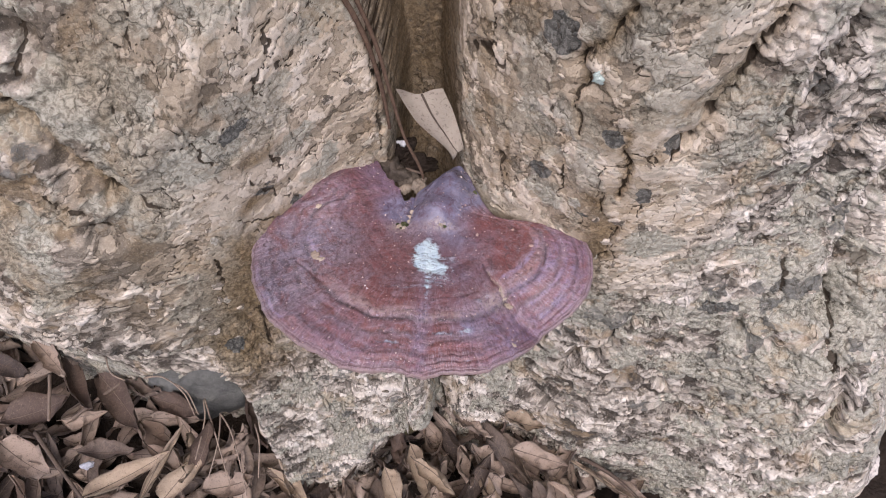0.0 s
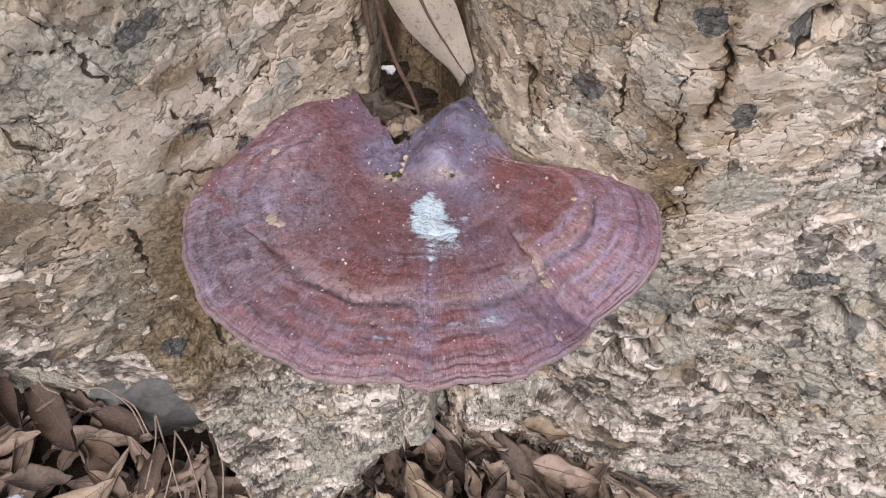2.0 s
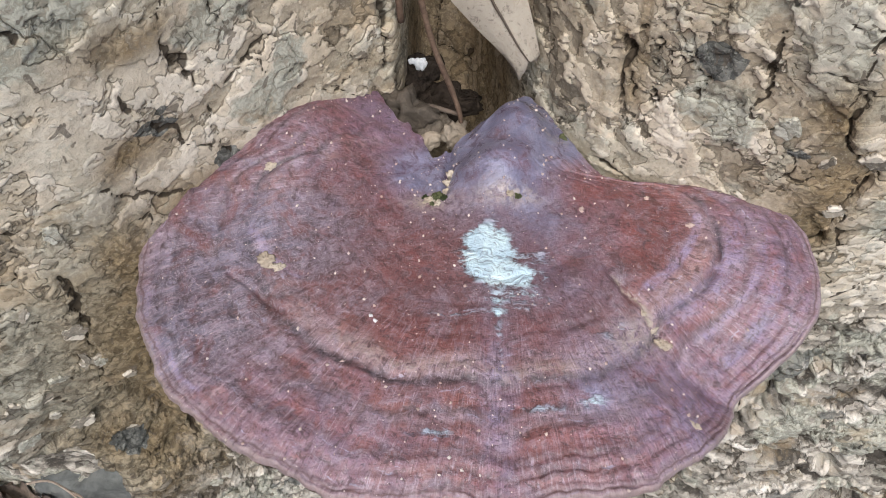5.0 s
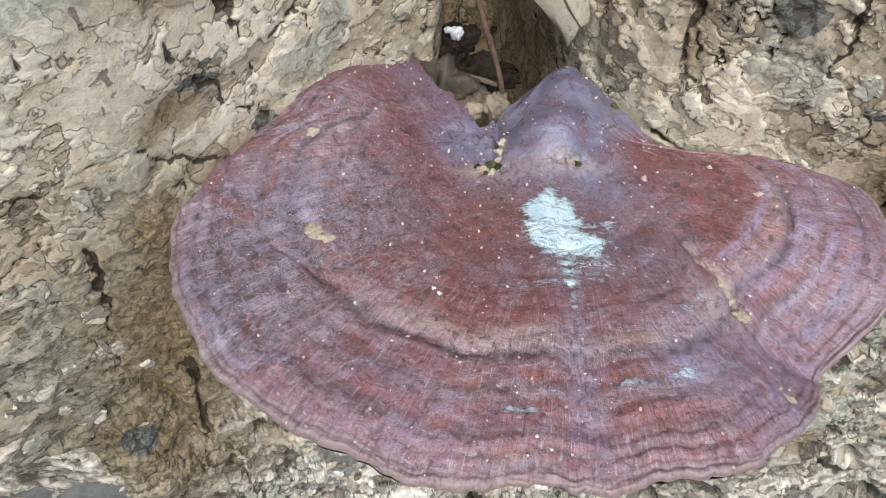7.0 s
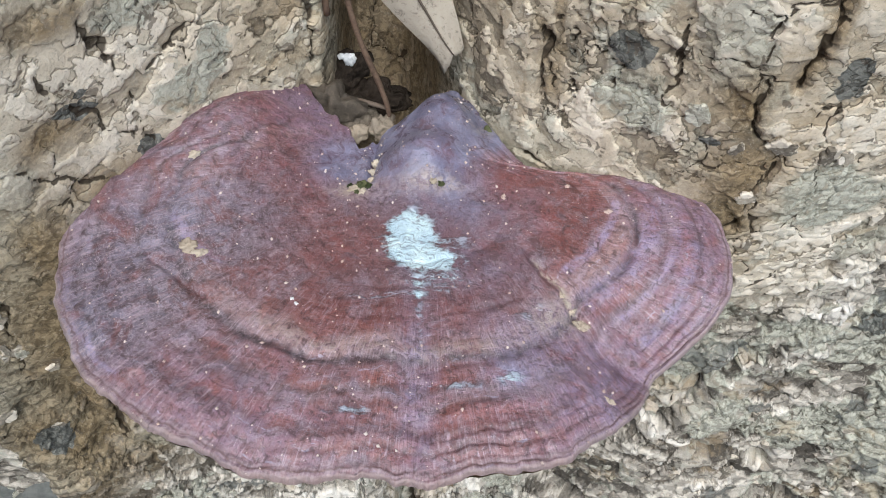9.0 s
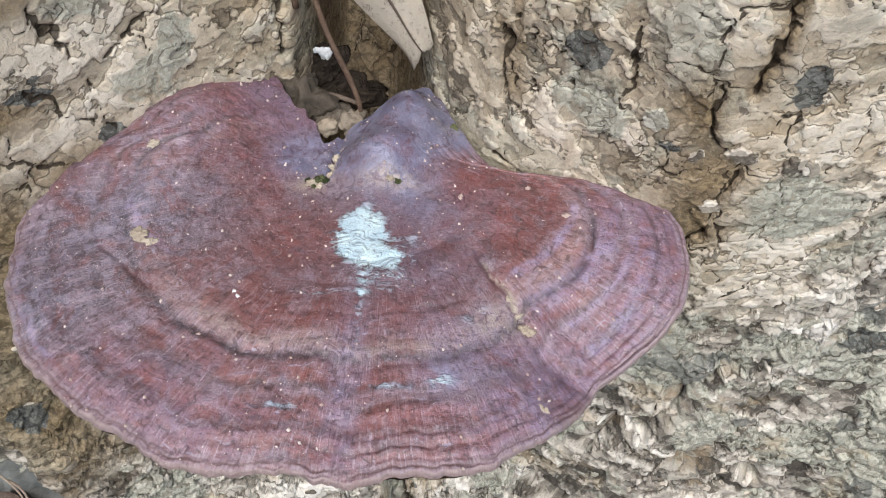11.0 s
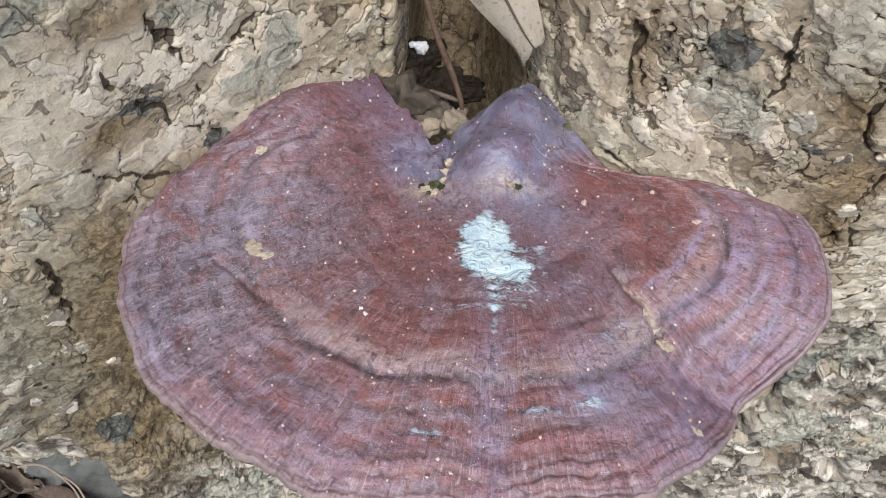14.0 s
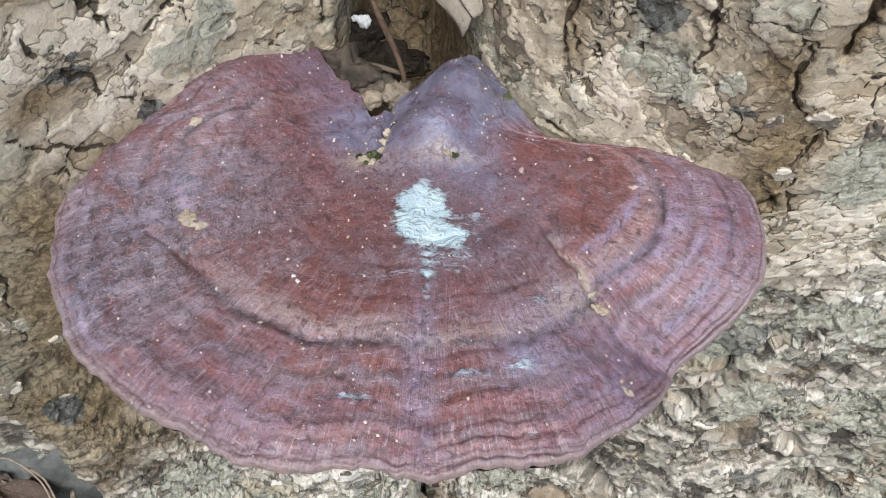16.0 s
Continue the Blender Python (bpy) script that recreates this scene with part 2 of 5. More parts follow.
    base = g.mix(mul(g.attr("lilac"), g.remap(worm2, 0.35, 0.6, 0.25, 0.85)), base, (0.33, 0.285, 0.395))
    # growth rings, radial strokes and fine fibres of the outer zone
    base = g.mix(mul(g.remap(rings, 0.57, 0.70), mul(outer, 0.32)), base, (0.36, 0.27, 0.27))
    base = g.mix(mul(g.remap(rings, 0.43, 0.33), mul(outer, 0.38)), base, (0.115, 0.052, 0.048))
    base = g.mix(mul(g.remap(streak, 0.54, 0.66), mul(outer, 0.42)), base, (0.34, 0.235, 0.245))
    base = g.mix(mul(g.remap(streak, 0.45, 0.33), mul(outer, 0.30)), base, (0.15, 0.060, 0.052))
    base = g.mix(mul(mul(outer, g.remap(fibre, 0.55, 0.64)), g.remap(cloud, 0.38, 0.56, 0.15, 0.70)), base, (0.46, 0.37, 0.385))
    base = g.mix(mul(mul(outer, g.remap(fibre, 0.44, 0.36)), g.remap(cloud, 0.62, 0.44, 0.15, 0.60)), base, (0.09, 0.042, 0.040))
    # pale bluish dashes, broken along the rings
    ring_dashes = mul(g.remap(polar(9.0, 46.0, 7.0), 0.62, 0.70), g.remap(worm, 0.40, 0.54))
    base = g.mix(mul(ring_dashes, mul(outer, 0.6)), base, (0.44, 0.47, 0.55))
    base = g.mix(mul(outer, g.remap(cloud, 0.54, 0.63, 0.0, 0.36)), base, (0.335, 0.28, 0.315))
    base = g.mix(mul(outer, g.remap(cloud, 0.45, 0.37, 0.0, 0.34)), base, (0.215, 0.070, 0.052))
    # pigment and painted ridge shading of single growth zones, broken along the way round
    zone = g.total(rho, off(worm2, 0.020), off(broad, 0.035), off(cloud, 0.020))
    shade = g.ramp(zone, tuple((p, (v, v, v)) for p, v in (
        (0.36, 0.50), (0.40, 0.42), (0.45, 0.52), (0.50, 0.44), (0.54, 0.36), (0.57, 0.52), (0.61, 0.50), (0.645, 0.66), (0.68, 0.60), (0.699, 0.20), (0.715, 0.50), (0.76, 0.54), (0.785, 0.34),
        (0.803, 0.62), (0.825, 0.44), (0.855, 0.54), (0.893, 0.30), (0.915, 0.60), (0.938, 0.36), (0.955, 0.56), (0.972, 0.40), (1.0, 0.55))))
    shade = g.mix(g.remap(polar(7.0, 10.0, 5.0), 0.36, 0.56, 0.15, 1.0), (0.5, 0.5, 0.5), shade)
    base = g.mix(mul(banded, g.remap(g.attr("bloom"), 0.4, 1.0, 1.0, 0.0)), base, g.mix(1.0, base, g.mix(1.0, shade, (2.0, 2.0, 2.0), "MULTIPLY"), "MULTIPLY"))
    # matted pale threads and dark pits all over
    calm = g.remap(g.attr("bloom"), 0.3, 1.0, 1.0, 0.35)
    thread = g.remap(g.math("ABSOLUTE", g.math("SUBTRACT", g.noise(330, 3, 0.6, 1.6), 0.5)), 0.0, 0.030, 1.0, 0.0)
    matted = g.math("MAXIMUM", g.remap(cloud, 0.46, 0.62, 0.0, 0.60), mul(g.attr("dusk"), 0.9))
    base = g.mix(mul(calm, mul(thread, matted)), base, (0.43, 0.375, 0.385))
    base = g.mix(mul(calm, g.remap(worm, 0.565, 0.65, 0.0, 0.36)), base, (0.36, 0.285, 0.285))
    base = g.mix(mul(calm, g.remap(worm, 0.45, 0.36, 0.0, 0.65)), base, (0.062, 0.034, 0.034))
    base = g.mix(mul(calm, g.remap(grain, 0.60, 0.68, 0.0, 0.36)), base, (0.46, 0.37, 0.36))
    base = g.mix(mul(calm, g.remap(grain, 0.42, 0.34, 0.0, 0.50)), base, (0.055, 0.030, 0.030))
    base = g.mix(mul(g.attr("ochre"), g.remap(worm, 0.44, 0.54)), base, (0.44, 0.39, 0.285))
    # the thin worn edge
    edge = g.total(rho, off(worm2, 0.018), off(worm, 0.008))
    base = g.mix(mul(mul(g.remap(edge, 0.955, 0.985), banded), g.remap(fibre, 0.42, 0.60, 0.15, 0.65)), base, (0.36, 0.285, 0.275))
    line = g.remap(g.math("ABSOLUTE", g.math("SUBTRACT", edge, 0.981)), 0.0, 0.005, 0.75, 0.0)
    base = g.mix(mul(line, mul(banded, g.remap(cloud, 0.36, 0.50))), base, (0.11, 0.056, 0.048))
    base = g.mix(mul(g.remap(edge, 0.988, 0.996, 0.0, 0.6), banded), base, (0.34, 0.27, 0.22))
    base = g.mix(1.0, base, (0.925, 0.885, 0.975), "MULTIPLY")
    # frosted crust: wrinkled folds that break up into wisps; also the painted knob highlight
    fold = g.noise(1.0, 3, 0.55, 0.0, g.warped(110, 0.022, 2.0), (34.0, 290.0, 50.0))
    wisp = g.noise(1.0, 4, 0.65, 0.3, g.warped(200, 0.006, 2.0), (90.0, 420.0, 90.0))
    frost_gleam = g.total(g.attr("white"), off(worm2, 0.9), off(worm, 0.9), off(wisp, 1.5))
    frost_gleam = mul(g.remap(frost_gleam, 0.36, 0.62), g.remap(g.attr("white"), 0.06, 0.42))
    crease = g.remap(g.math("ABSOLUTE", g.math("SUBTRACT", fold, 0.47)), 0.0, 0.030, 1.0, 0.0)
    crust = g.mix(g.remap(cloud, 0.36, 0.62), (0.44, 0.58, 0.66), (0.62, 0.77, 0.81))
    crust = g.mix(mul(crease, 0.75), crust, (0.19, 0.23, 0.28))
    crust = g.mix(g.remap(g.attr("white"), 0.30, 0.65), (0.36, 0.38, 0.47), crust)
    base = g.mix(mul(frost_gleam, g.remap(g.attr("white"), 0.15, 0.65, 0.55, 1.0)), base, crust)
    g.put(g.out.inputs["Roughness"], g.math("SUBTRACT", g.remap(worm2, 0.3, 0.7, 0.30, 0.56), mul(g.attr("bloom"), 0.10)))
    relief = g.total(mul(mul(worm, calm), 0.95), mul(worm2, 0.45), mul(grain, 0.18), mul(mul(thread, matted), 0.30), mul(mul(fold, frost_gleam), 2.2), mul(outer, g.total(mul(rings, 0.35), mul(streak, 0.25), mul(fibre, 0.45))))
    g.bump(relief, 0.65, 0.0014)
    return g.done(base)


def mottled(name, a, b, scale, roughness=0.85, specular=0.2, strength=0.4, distance=0.001, per="none"):
    g = Graph(name, roughness, specular)
    n, f = g.noise(scale, 5, 0.65, 0.8), g.noise(scale * 5, 4, 0.6, 0.5)
    v = g.math("ADD", g.math("MULTIPLY", n, 0.7), g.math("MULTIPLY", f, 0.3))
    if per == "object":
        v = g.math("ADD", g.math("MULTIPLY", v, 0.6), g.math("MULTIPLY", g.random(), 0.4))
    if per == "island":
        v = g.math("ADD", g.math("MULTIPLY", v, 0.5), g.math("MULTIPLY", g.island(), 0.5))
    g.bump(g.math("ADD", n, f), strength, distance)
    return g.done(g.mix(g.remap(v, 0.25, 0.75), a, b))


def leaf_material(name, dark, pale, per="object", mould=0.45):
    """Dry leaf: its own tone, side veins, brown blotches and a darker edge."""
    g = Graph(name, 0.6, 0.3)
    blotch, fine = g.noise(55, 5, 0.65, 1.0), g.noise(420, 4, 0.65, 0.6)
    v = g.math("MULTIPLY", blotch, 0.6)
    if per == "object":
        v = g.math("ADD", v, g.math("MULTIPLY", g.math("SUBTRACT", g.random(), 0.16), 0.95))
    if per == "island":
        v = g.math("ADD", v, g.math("MULTIPLY", g.math("SUBTRACT", g.island(), 0.2), 0.7))
    if per == "none":
        v = g.math("ADD", v, 0.2)
    base = g.mix(g.remap(v, 0.15, 0.75), dark, pale)
    base = g.mix(g.remap(blotch, 0.55, 0.66, 0.0, mould), base, (0.055, 0.038, 0.028))
    base = g.mix(g.remap(fine, 0.54, 0.70, 0.0, 0.4), base, (0.30, 0.235, 0.175))
    base = g.mix(g.remap(fine, 0.46, 0.32, 0.0, 0.5), base, (0.05, 0.035, 0.026))
    relief = g.math("ADD", fine, blotch)
    if per != "island":
        side = g.math("ABSOLUTE", g.attr("across"))
        comb = g.math("FRACT", g.math("ADD", g.math("MULTIPLY", g.attr("along"), 9.0), g.math("MULTIPLY", side, -1.6)))
        vein = g.remap(g.math("ABSOLUTE", g.math("SUBTRACT", comb, 0.5)), 0.0, 0.09, 1.0, 0.0)
        base = g.mix(g.math("MULTIPLY", vein, 0.14), base, g.mix(0.5, pale, (0.40, 0.32, 0.24)))
        base = g.mix(g.remap(side, 0.82, 1.0, 0.0, 0.5), base, (0.07, 0.045, 0.03))
        relief = g.math("ADD", relief, g.math("MULTIPLY", vein, 0.35))
    g.bump(relief, 0.5, 0.0008)
    return g.done(base)


BARK = bark_material()
SCALE = flake_material()
CAP = cap_material()
PORES = mottled("pore_surface", (0.22, 0.14, 0.08), (0.36, 0.26, 0.17), 300)
SOIL = mottled("soil", (0.022, 0.017, 0.013), (0.06, 0.046, 0.036), 60, 0.95, 0.1, 0.8, 0.006)
LEAF = leaf_material("dry_leaf", (0.062, 0.048, 0.041), (0.37, 0.295, 0.235))
LITTER = leaf_material("leaf_litter", (0.075, 0.05, 0.037), (0.26, 0.19, 0.14), "island")
PALE_LEAF = leaf_material("pale_leaf", (0.20, 0.152, 0.108), (0.52, 0.425, 0.315), "none", 0.25)
ASH_LEAF = leaf_material("ashen_leaf", (0.25, 0.215, 0.17), (0.47, 0.42, 0.345), "none", 0.15)
DARK_LEAF = leaf_material("dark_leaf", (0.045, 0.032, 0.026), (0.15, 0.108, 0.085), "none")
GREEN_LEAF = mottled("yellowing_leaf", (0.075, 0.055, 0.038), (0.11, 0.10, 0.045), 40, 0.6, 0.3, 0.2, 0.0006)
RIB = mottled("leaf_rib", (0.10, 0.078, 0.062), (0.21, 0.168, 0.132), 200, 0.7, 0.2, 0.2, 0.0005, "object")
WOOD = mottled("dead_wood", (0.10, 0.076, 0.060), (0.27, 0.215, 0.17), 180, 0.85, 0.15, 0.5, 0.0008, "object")
ROOTLET = mottled("pale_root", (0.22, 0.17, 0.13), (0.42, 0.345, 0.275), 260, 0.8, 0.2, 0.4, 0.0006)
FIBRE = mottled("root_fibre", (0.085, 0.055, 0.04), (0.20, 0.135, 0.095), 260, 0.8, 0.2, 0.4, 0.0006)
CRUMB = mottled("crumb", (0.37, 0.31, 0.24), (0.55, 0.48, 0.385), 400, 0.9, 0.15, 0.5, 0.0006, "object")
HUMUS = mottled("humus", (0.10, 0.083, 0.066), (0.37, 0.315, 0.25), 350, 0.95, 0.1, 0.7, 0.001, "object")
WHITE = mottled("white_dropping", (0.60, 0.61, 0.62), (0.84, 0.85, 0.85), 400, 0.5, 0.4, 0.3, 0.0004)
SPECK = mottled("speck", (0.48, 0.36, 0.31), (0.74, 0.66, 0.60), 900, 0.8, 0.2, 0.3, 0.0003, "island")
MINT = mottled("turquoise_lichen", (0.38, 0.50, 0.46), (0.62, 0.72, 0.68), 400, 0.9, 0.1, 0.5, 0.0006)
PETAL = mottled("faded_petal", (0.34, 0.36, 0.41), (0.50, 0.51, 0.54), 300, 0.6, 0.3, 0.4, 0.0006)
GREY = mottled("grey_stone", (0.075, 0.079, 0.076), (0.20, 0.205, 0.19), 45, 0.9, 0.15, 0.6, 0.002)


# ---------------------------------------------------------------- mesh helpers
def grid_mesh(name, places, closed_u=False, material=None, flip=False):
    """A mesh from an array rows x columns x 3."""
    rows, cols = places.shape[:2]
    me = bpy.data.meshes.new(name)
    idx = np.arange(rows * cols).reshape(rows, cols)
    if closed_u:
        idx = np.concatenate([idx, idx[:, :1]], 1)
    a, b, c, d = idx[:-1, :-1], idx[:-1, 1:], idx[1:, 1:], idx[1:, :-1]
    quads = np.stack([a, b, c, d] if not flip else [a, d, c, b], -1).reshape(-1, 4)
    me.vertices.add(rows * cols)
    me.vertices.foreach_set("co", places.astype(np.float32).ravel())
    me.loops.add(quads.size)
    me.loops.foreach_set("vertex_index", quads.ravel().astype(np.int32))
    me.polygons.add(len(quads))
    me.polygons.foreach_set("loop_start", np.arange(0, quads.size, 4, dtype=np.int32))
    me.polygons.foreach_set("use_smooth", np.ones(len(quads), dtype=bool))
    me.update(calc_edges=True)
    if material:
        me.materials.append(material)
    return me


def attribute(me, name, values):
    a = me.attributes.new(name, "FLOAT", "POINT")
    a.data.foreach_set("value", np.ascontiguousarray(values, dtype=np.float32).ravel())


def plain_mesh(name, verts, faces, material, soft=True):
    me = bpy.data.meshes.new(name)
    me.from_pydata([tuple(v) for v in verts], [], [tuple(f) for f in faces])
    me.polygons.foreach_set("use_smooth", np.full(len(faces), soft))
    me.materials.append(material)
    me.update()
    return me


def part(name, me, parent, label=""):
    ob = new(name, me)
    ob.parent = parent
    if label:
        tagged(ob, label)
    return ob


def tube_mesh(name, path, radii, material, sides=8, rough=0.0, seed=1):
    """A round stick, root or rib along a path of points."""
    path = [Vector(p) for p in path]
    r = random.Random(seed)
    verts, faces = [], []
    n = len(path)
    for i, p in enumerate(path):
        d = (path[min(i + 1, n - 1)] - path[max(i - 1, 0)]).normalized()
        s = d.cross(Vector((0.31, 0.2, 0.93))).normalized()
        u = s.cross(d)
        for k in range(sides):
            a = 2 * math.pi * k / sides
            q = radii[i] * (1 + rough * (r.random() - 0.5))
            verts.append(p + s * math.cos(a) * q + u * math.sin(a) * q)
    for i in range(n - 1):
        for k in range(sides):
            faces.append((i * sides + k, i * sides + (k + 1) % sides, (i + 1) * sides + (k + 1) % sides, (i + 1) * sides + k))
    faces.append(tuple(reversed(range(sides))))
    faces.append(tuple((n - 1) * sides + k for k in range(sides)))
    return plain_mesh(name, verts, faces, material)


def lump_mesh(name, size, material, seed=0, levels=3, rough=0.35):
    """A pebble or crumb: an icosphere pushed about by noise."""
    bm = bmesh.new()
    bmesh.ops.create_icosphere(bm, subdivisions=levels, radius=1.0)
    off = Vector((seed * 3.7, seed * 1.3, seed * 7.1))
    for v in bm.verts:
        k = 1 + rough * noise.noise(v.co * 1.3 + off) + rough * 0.5 * noise.noise(v.co * 3.1 + off) + rough * 0.3 * noise.noise(v.co * 7.3 + off)
        v.co = Vector((v.co.x * size[0] * k, v.co.y * size[1] * k, v.co.z * size[2] * k))
    for f in bm.faces:
        f.smooth = True
    me = bpy.data.meshes.new(name)
    bm.to_mesh(me)
    bm.free()
    me.materials.append(material)
    return me


def spline(values, at, start, step):
    """A closed curve through evenly spaced values (Catmull-Rom)."""
    values = np.asarray(values, float)
    q = (at - start) / step
    i = np.floor(q).astype(int)
    t, n = q - i, len(values)
    p0, p1, p2, p3 = (values[(i + k) % n] for k in (-1, 0, 1, 2))
    return p1 + 0.5 * t * (p2 - p0 + t * (2 * p0 - 5 * p1 + 4 * p2 - p3 + t * (3 * (p1 - p2) + p3 - p0)))


# ---------------------------------------------------------------- the tree's foot
FLANK_X = (-0.60, -0.30, -0.20, -0.15, -0.12, -0.097, -0.068, -0.041, -0.023, -0.011, -0.005, 0.020, 0.031, 0.040, 0.049, 0.061, 0.083, 0.10, 0.122, 0.145, 0.19, 0.24, 0.28, 0.36, 0.60)
FLANK_Y = (0.06, -0.05, -0.055, -0.035, -0.015, 0.000, 0.033, 0.058, 0.072, 0.080, 0.175, 0.168, 0.118, 0.080, 0.063, 0.051, 0.036, 0.024, 0.012, 0.009, 0.013, 0.031, 0.043, 0.06, 0.20)
FOOT_X = (-0.60, -0.30, -0.19, -0.166, -0.134, -0.10, -0.066, -0.02, 0.008, 0.02, 0.10, 0.13, 0.16, 0.20, 0.25, 0.30, 0.36, 0.45, 0.60)
FOOT_Y = (0.06, -0.05, -0.05, -0.032, -0.010, 0.006, 0.018, 0.026, 0.034, 0.060, 0.058, 0.040, 0.028, 0.028, 0.021, 0.004, -0.004, 0.02, 0.16)


def foot_depth(x, z):
    """How far back (y) the tree's front surface lies, without its bark relief."""
    slant = 0.10 * np.clip(z - 0.04, 0, 0.14) * smooth(-0.08, -0.03, x) * smooth(0.02, 0.0, x)
    up = np.interp(x + slant, FLANK_X, FLANK_Y) - 0.10 * np.clip(z - 0.05, -0.05, 0.4) * smooth(0.05, 0.12, x)
    up = up - 0.06 * np.clip(z - 0.03, 0, 0.3) * smooth(0.02, -0.05, x)
    # the upper left buttress turns away behind its crest
    crest = -0.135 - 0.85 * (0.105 - z)
    up = up + np.clip(0.35 * (crest - x), 0, 0.10) * smooth(-0.03, 0.03, z)
    low = np.interp(x, FOOT_X, FOOT_Y)
    w = smooth(-0.13, 0.01, z)
    y = w * up + (1 - w) * low
    # the left root arches over the ground
    edge = np.interp(x, (-0.60, -0.45, -0.30, -0.248, -0.218, -0.189, -0.165, -0.14), (0.075, 0.056, 0.020, 0.000, -0.016, -0.044, -0.066, -0.082))
    under = np.clip(edge - z, 0, 1)
    hollow = 1 - smooth(-0.150, -0.136, x + 0.02 * (z + 0.25))
    y = y + hollow * np.minimum(under * 2.0 + 40 * under * under, 0.15)
    # the middle block ends above the litter, with a cleft beside it
    y = y + 0.05 * smooth(-0.31, -0.34, z + 0.25 * np.clip(-x - 0.0, 0, 0.06)) * smooth(-0.06, -0.02, x) * smooth(0.03, 0.01, x)
    d, t = segment(x, z, 0.013, -0.21, 0.019, -0.33)
    y = y + 0.065 * np.exp(-((d / 0.006) ** 2))
    # the right root's far edge
    far = 0.335 + 0.42 * np.clip(-0.1 - z, 0, 1)
    y = y + np.clip(2.2 * (x - far), 0, 0.25) * smooth(-0.02, -0.09, z)
    # upright furrow between the buttresses
    return y + 0.25 * np.clip(z - 0.25, 0, 0.5) ** 1.2 + 0.06 * np.clip(z - 0.75, 0, 9)


def bark_relief(x, z):
    """The bark's height over the smooth form, and the fields for its colours."""
    arc = np.concatenate([[0], np.cumsum(np.hypot(np.diff(FLANK_X), np.diff(FLANK_Y)))])
    u, v = np.interp(x, FLANK_X, arc) + 1.8 * np.clip(x - 0.335 - 0.42 * np.clip(-0.1 - z, 0, 1), 0, 1), z
    wu, wv = fbm(u * 60, v * 60, 3, 3) - 0.5, fbm(u * 60 + 40, v * 60, 5, 3) - 0.5
    ru, rv = fbm(u * 260, v * 260, 7, 3) - 0.5, fbm(u * 260 + 40, v * 260, 9, 3) - 0.5
    pu, pv = u + 0.010 * wu + 0.0035 * ru, v + 0.010 * wv + 0.0035 * rv
    strip = smooth(0.030, 0.040, x) * smooth(0.118, 0.085, x) * smooth(0.0, 0.05, z)
    strip = np.maximum(strip, smooth(-0.03, -0.012, x) * smooth(0.05, 0.03, x) * smooth(0.0, 0.03, z))
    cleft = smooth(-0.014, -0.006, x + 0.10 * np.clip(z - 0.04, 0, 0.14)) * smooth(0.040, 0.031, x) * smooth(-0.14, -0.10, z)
    ridged = smooth(0.25, 0.33, x)
    rugged = np.clip(smooth(0.0, -0.11, z) + smooth(0.15, 0.22, x) + 0.8 * smooth(-0.14, -0.19, x) + 0.35 * smooth(-0.09, -0.14, x) * smooth(0.10, 0.14, z), 0, 1) * (1 - strip)
    calm = 1 - rugged
    # three peeled layers, each a field whose upper half is a scale
    lean = 0.35 * v
    wide = fbm((u + lean) * 34 + 3, v * 30, 51, 6, 0.58) + 0.5 * (wu * 0.2)
    mid = fbm((u - lean) * 78 + 11, v * 84 + 5, 57, 5, 0.60)
    small = fbm((u + lean) * 170 + 31, v * 200 + 7, 63, 4, 0.62)
    for cx, cz, sx, sz, much in PLATES:
        bump = much * blob(x + 0.010 * wu + 0.004 * ru, z + 0.010 * wv + 0.004 * rv, cx, cz, sx, sz)
        wide, mid = wide + bump, mid + 0.55 * bump
    # upper left bark: weathering and soft shadows, both put into the colour
    worn_shade = smooth(-0.11, -0.16, x) * smooth(0.0, 0.05, z) + 0.5 * smooth(-0.07, -0.12, x) * smooth(0.10, 0.15, z)
    wide, mid, small = wide - 0.26 * worn_shade, mid - 0.18 * worn_shade, small - 0.08 * worn_shade
    # lower bark and a right patch darkened in colour, partly for shadow there
    low = smooth(0.06, 0.10, x) * smooth(0.30, 0.22, x) * smooth(-0.06, -0.13, z) + smooth(-0.085, -0.12, x) * smooth(0.01, -0.05, z) + 0.7 * blob(x, z, 0.25, 0.06, 0.05, 0.05)
    wide, mid = wide - 0.22 * low, mid - 0.13 * low
    edge = np.interp(z, (-0.01, 0.003, 0.034, 0.048, 0.059, 0.068, 0.09), (0.131, 0.1335, 0.136, 0.1250, 0.1216, 0.1222, 0.131))
    right = smooth(0.0, 0.004, x - edge + 0.010 * wu + 0.004 * ru) * smooth(0.20, 0.15, x) * smooth(-0.03, 0.0, z) * smooth(0.11, 0.07, z)
    wide = wide + 0.28 * right
    # chips of the rugged bark
    a1, b1, own1 = cells(pu / 0.0180 + 0.5 * pv / 0.0180, pv / 0.0090, 11)
    a2, b2, own2 = cells(pu / 0.0085 + 7, pv / 0.0046 + 3, 12)
    chip, gap = 0.62 * own1 + 0.38 * own2, np.minimum(b1 - a1, 0.5 * (b2 - a2) + 0.10)
    # upright fissures
    su = u / 0.0085 + 2.4 * (fbm(u * 60, v * 24, 31, 3) - 0.5)
    fis = 1 - smooth(0.02, 0.11, np.abs(vnoise(su + 1.2 * ru, v * 20, 33) - 0.5))
    fis = fis * smooth(0.46, 0.60, fbm(u * 70, v * 20, 35, 2))
    ribs = vnoise(u / 0.0034 + 2.0 * (fbm(u * 150, v * 40, 36, 3) - 0.5), v * 60, 37)
    on = lambda f, at, w: smooth(at - w, at + w, f)
